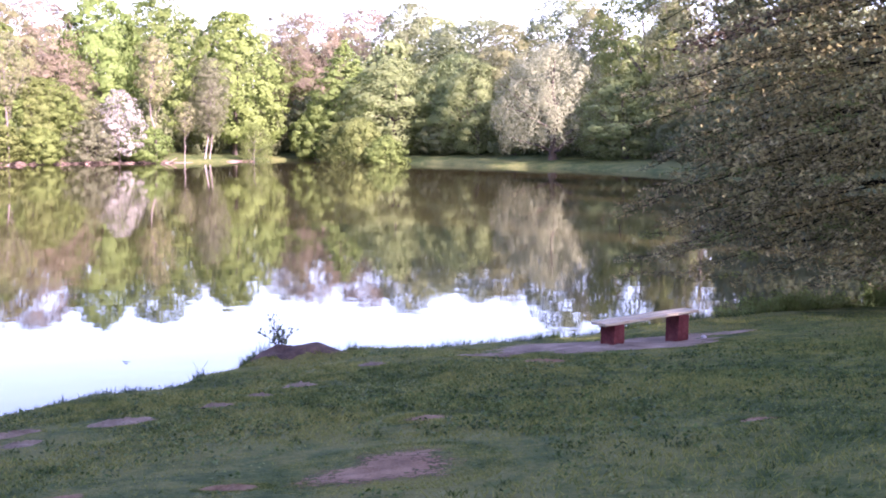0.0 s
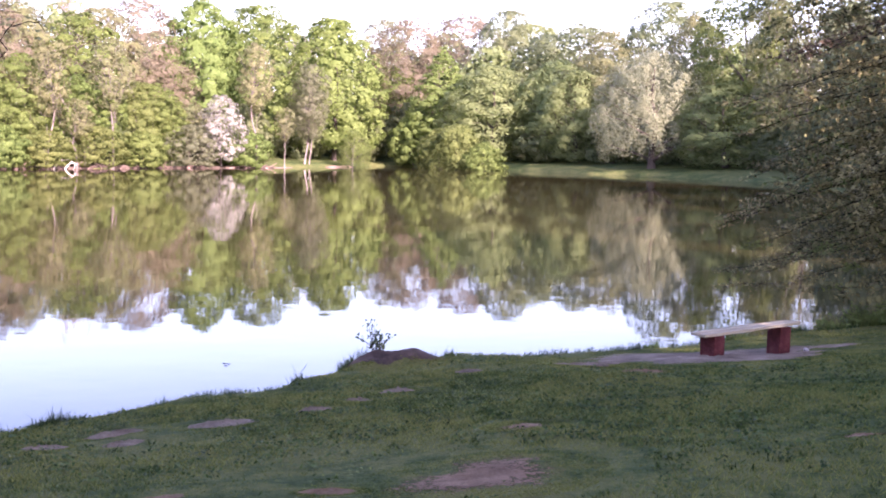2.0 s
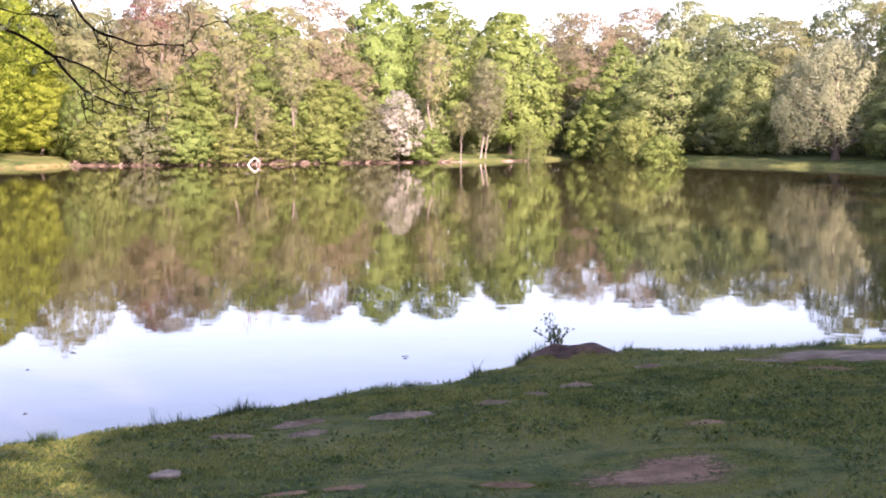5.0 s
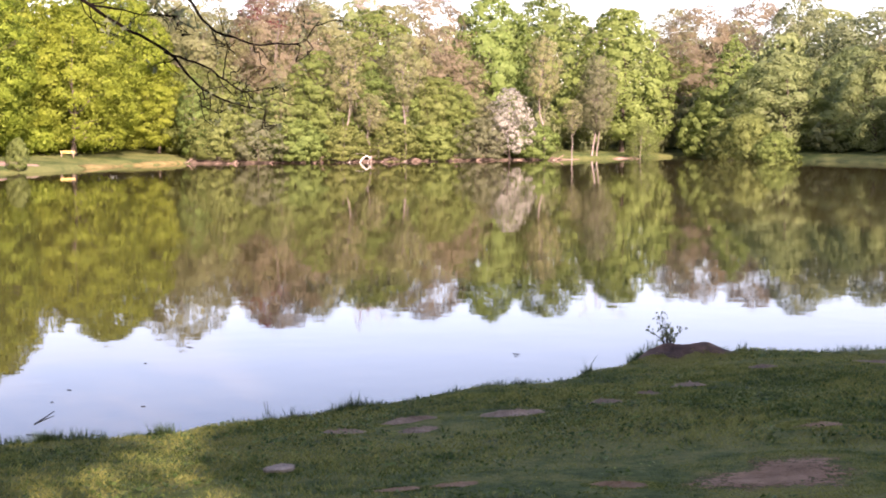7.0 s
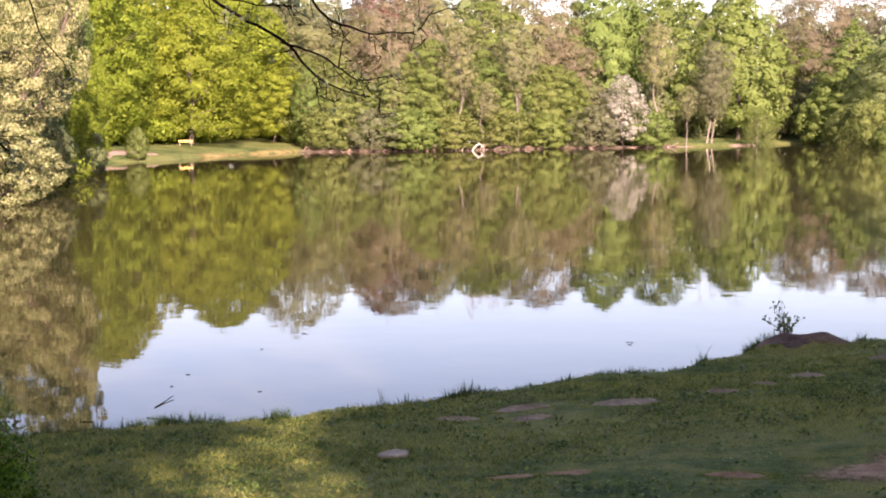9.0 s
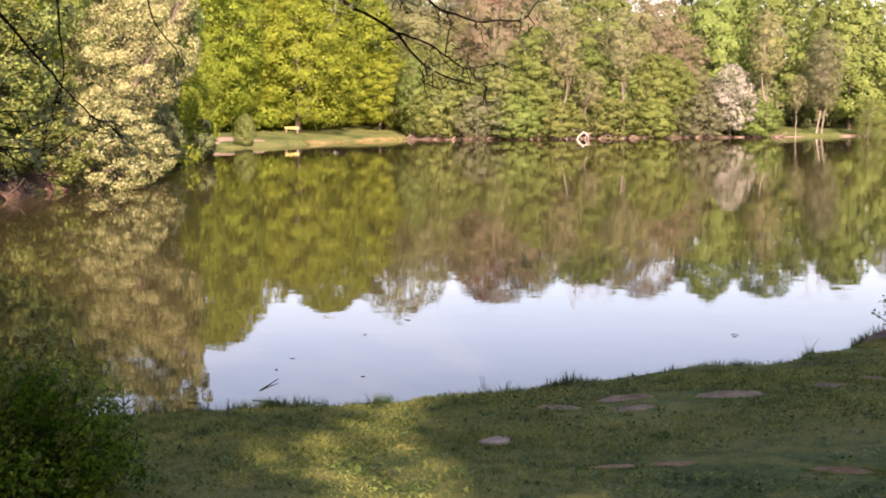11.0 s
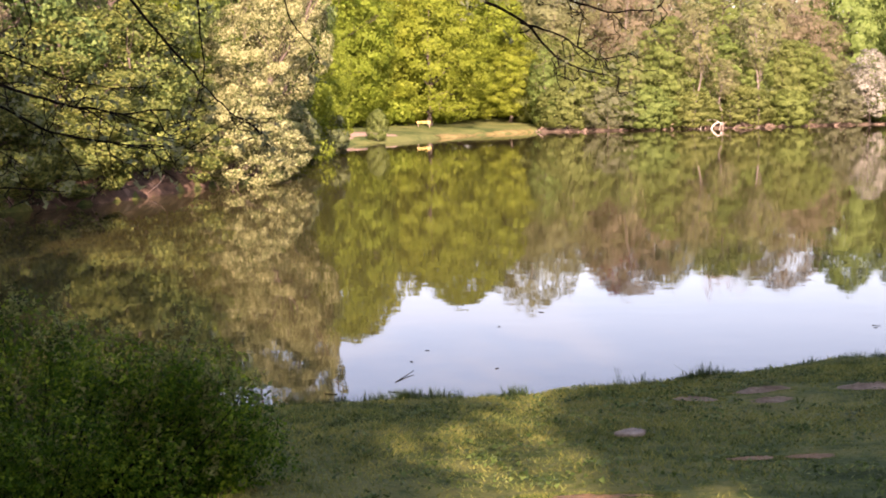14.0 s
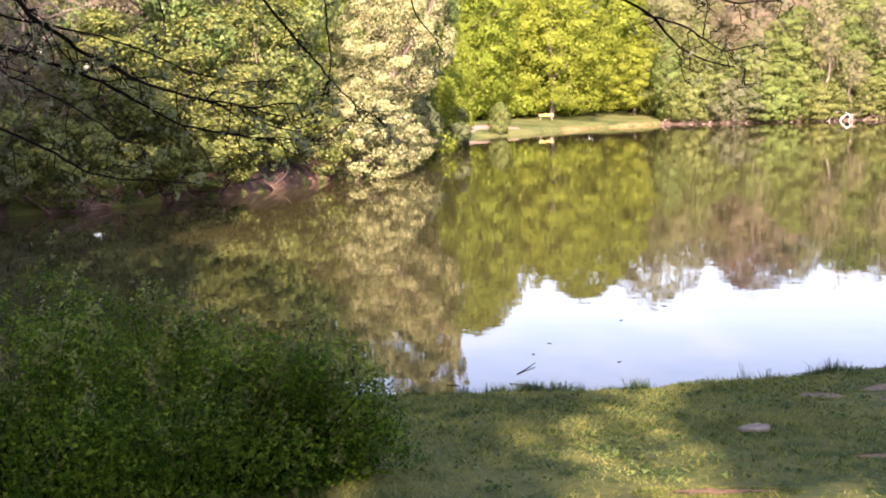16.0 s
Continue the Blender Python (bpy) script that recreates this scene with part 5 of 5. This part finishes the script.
def floating_leaf(x, y, r, turn):
    bm = bmesh.new()
    bmesh.ops.create_cone(bm, cap_ends=True, segments=7, radius1=r, radius2=r * 0.85, depth=0.004)
    for v in bm.verts:
        v.co.x *= 1.7
        v.co.z += 0.01 * (v.co.x / r) ** 2 * r
    ob = tagged(new("floating_leaf", bm_mesh("floating_leaf", bm, M_TWIG)), "small dark dead leaf floating on the pond", "leaf", "dead leaves floating on the pond")
    ob.matrix_world = pose(x, y, 0.003, 0, 0, turn)


for k, (x, y) in enumerate([(-10.67, 17.91), (-9.07, 17.10), (-10.42, 17.03), (-10.73, 22.01), (-10.71, 20.32), (-5.14, 22.66), (-10.79, 22.05)]):
    floating_leaf(x, y, 0.014 + 0.0005 * math.hypot(x, y), k * 67)

# ---------------------------------------------------------------- grass


def in_soil(x, y, grow=1.0):
    """0 on open lawn, else the share of grass that is worn away."""
    hit = np.zeros(x.shape)
    for sx, sy, a, b, t, keep in SOILS:
        dx, dy = x - sx, y - sy
        u, v = dx * math.cos(t) + dy * math.sin(t), -dx * math.sin(t) + dy * math.cos(t)
        hit = np.where((u / a) ** 2 + (v / b) ** 2 < grow * (1 + 0.4 * wave(x, y, 9, 8)), 1 - keep, hit)
    return hit


def lawn_points(g, k, r0, r1, a0=-20.0, a1=56.0):
    r = np.sqrt(g.uniform(r0 ** 2, r1 ** 2, k)) * 0.5 + g.uniform(r0, r1, k) * 0.5
    a = np.radians(g.uniform(a0, a1, k))
    return -np.sin(a) * r, np.cos(a) * r


def blades(name, label, x, y, h, w, lean, mat, g):
    k = len(x)
    z = ground_z(x, y) - 0.004
    a = g.uniform(0, 2 * np.pi, k)
    side = np.stack([np.cos(a), np.sin(a), np.zeros(k)], 1) * (w / 2)[:, None]
    p = np.stack([x, y, z], 1)
    tip = p + np.column_stack([g.normal(size=k) * lean * h, g.normal(size=k) * lean * h, h])
    v = np.stack([p - side, p + side, tip], 1).reshape(-1, 3)
    return tagged(new(name, mesh_from(name, v, np.arange(3 * k).reshape(k, 3), mat)), label, "grass", kind="stuff")


g = np.random.default_rng(77)
x, y = lawn_points(g, 380000, 8.3, 29)
ex, ey = [], []
for sx, sy, a, b, t, keep in SOILS:
    k = int(9000 * (a + b) * min(1.0, 14 / math.hypot(sx, sy)))
    th, e = g.uniform(0, 2 * np.pi, k), np.sqrt(g.uniform(0.3 if keep < 0.2 else 0.0, 2.2, k))
    u, v = np.cos(th) * e * a, np.sin(th) * e * b
    ex.append(sx + u * math.cos(t) - v * math.sin(t))
    ey.append(sy + u * math.sin(t) + v * math.cos(t))
x, y = np.concatenate([x, *ex]), np.concatenate([y, *ey])
d = shore_distance(x, y)
ok = (d > 0.03) & (g.uniform(size=len(x)) >= in_soil(x, y, 0.7)) & (g.uniform(size=len(x)) >= 0.6 * in_soil(x, y, 1.1))
x, y = x[ok], y[ok]
thick = 0.8 + 0.45 * wave(x, y, 1.1, 15) + 0.2 * wave(x, y, 3.5, 16)
thick = np.where(in_soil(x, y, 4.5) > 0.5, 0.4, 1.0) * np.clip(thick, 0.3, 1.7)
blades("lawn_grass", "short uneven lawn grass sloping to the pond", x, y, thick * g.uniform(0.025, 0.065, len(x)), g.uniform(0.009, 0.022, len(x)), 0.9, M_GRASS, g)

# tufts on the lip of the bank, thick in places and thin in others
k = 1300
a = np.radians(g.uniform(-20, 56, k))
steps = np.linspace(10.5, 34, 240)
d = shore_distance(-np.sin(a)[:, None] * steps, np.cos(a)[:, None] * steps)
hit = np.argmax(d < 0.07, 1)
r = steps[hit] - g.uniform(0.0, 0.22, k) ** 1.5
keep = (hit > 0) & (wave(a * 40, r, 1.5, 21) + g.normal(size=k) * 0.7 > -0.35)
a, r = a[keep], r[keep]
tall = np.clip(0.11 + 0.09 * wave(a * 40, r, 1.9, 23) + g.normal(size=len(a)) * 0.045, 0.02, 0.27)
count = g.integers(18, 46, len(a))
a, r, tall = np.repeat(a, count), np.repeat(r, count), np.repeat(tall, count)
x, y = -np.sin(a) * r + g.normal(size=len(a)) * 0.05, np.cos(a) * r + g.normal(size=len(a)) * 0.05
blades("edge_grass", "ragged taller grass tufts along the water's edge", x, y, tall * g.uniform(0.4, 1.2, len(x)), g.uniform(0.008, 0.018, len(x)), 0.35, M_EDGEGRASS, g)

# darker, taller tufts over the lawn
k = 1300
x, y = lawn_points(g, k, 8.3, 25)
ok = (shore_distance(x, y) > 0.25) & (in_soil(x, y, 3.5) == 0) & (wave(x, y, 0.8, 51) + g.normal(size=k) * 0.5 > -0.1)
x, y = np.repeat(x[ok], 16), np.repeat(y[ok], 16)
x, y = x + g.normal(size=len(x)) * 0.05, y + g.normal(size=len(x)) * 0.05
blades("grass_tufts", "darker tufts of taller grass on the lawn", x, y, g.uniform(0.03, 0.08, len(x)), g.uniform(0.01, 0.02, len(x)), 0.6, M_ROSETTE, g)

x, y = lawn_points(g, 90000, 8.3, 27)
ok = (shore_distance(x, y) > 0.3) & (in_soil(x, y, 3.0) == 0) & (wave(x, y, 1.6, 31) + 0.5 * wave(x, y, 6, 32) > 0.35)
x, y = x[ok], y[ok]
p = np.stack([x, y, ground_z(x, y) + g.uniform(0.015, 0.05, len(x))], 1)
tagged(new("clover", leaf_mesh("clover", p, unit(g.normal(size=p.shape) * 0.35 + [0, 0, 1.0]), g.uniform(0.02, 0.045, len(x)), M_WEED, 0.8, g)), "low clover and weeds among the grass", "weeds", kind="stuff")

k = 3600
x, y = lawn_points(g, k, 8.3, 24)
ok = (shore_distance(x, y) > 0.25) & (in_soil(x, y, 3.0) == 0) & (wave(x, y, 0.9, 41) + g.normal(size=k) * 0.4 > 0)
x, y = np.repeat(x[ok], 9), np.repeat(y[ok], 9)
a, r = g.uniform(0, 2 * np.pi, len(x)), g.uniform(0.02, 0.16, len(x))
x, y = x + np.cos(a) * r, y + np.sin(a) * r
p = np.stack([x, y, ground_z(x, y) + g.uniform(0.015, 0.06, len(x))], 1)
n = unit(np.stack([np.cos(a) * 0.5, np.sin(a) * 0.5, np.ones(len(x))], 1) + g.normal(size=p.shape) * 0.3)
tagged(new("broadleaf_weeds", leaf_mesh("broadleaf_weeds", p, n, g.uniform(0.03, 0.062, len(x)), M_ROSETTE, 0.7, g)), "dark green broad-leaved weeds scattered over the lawn", "weeds", kind="stuff")
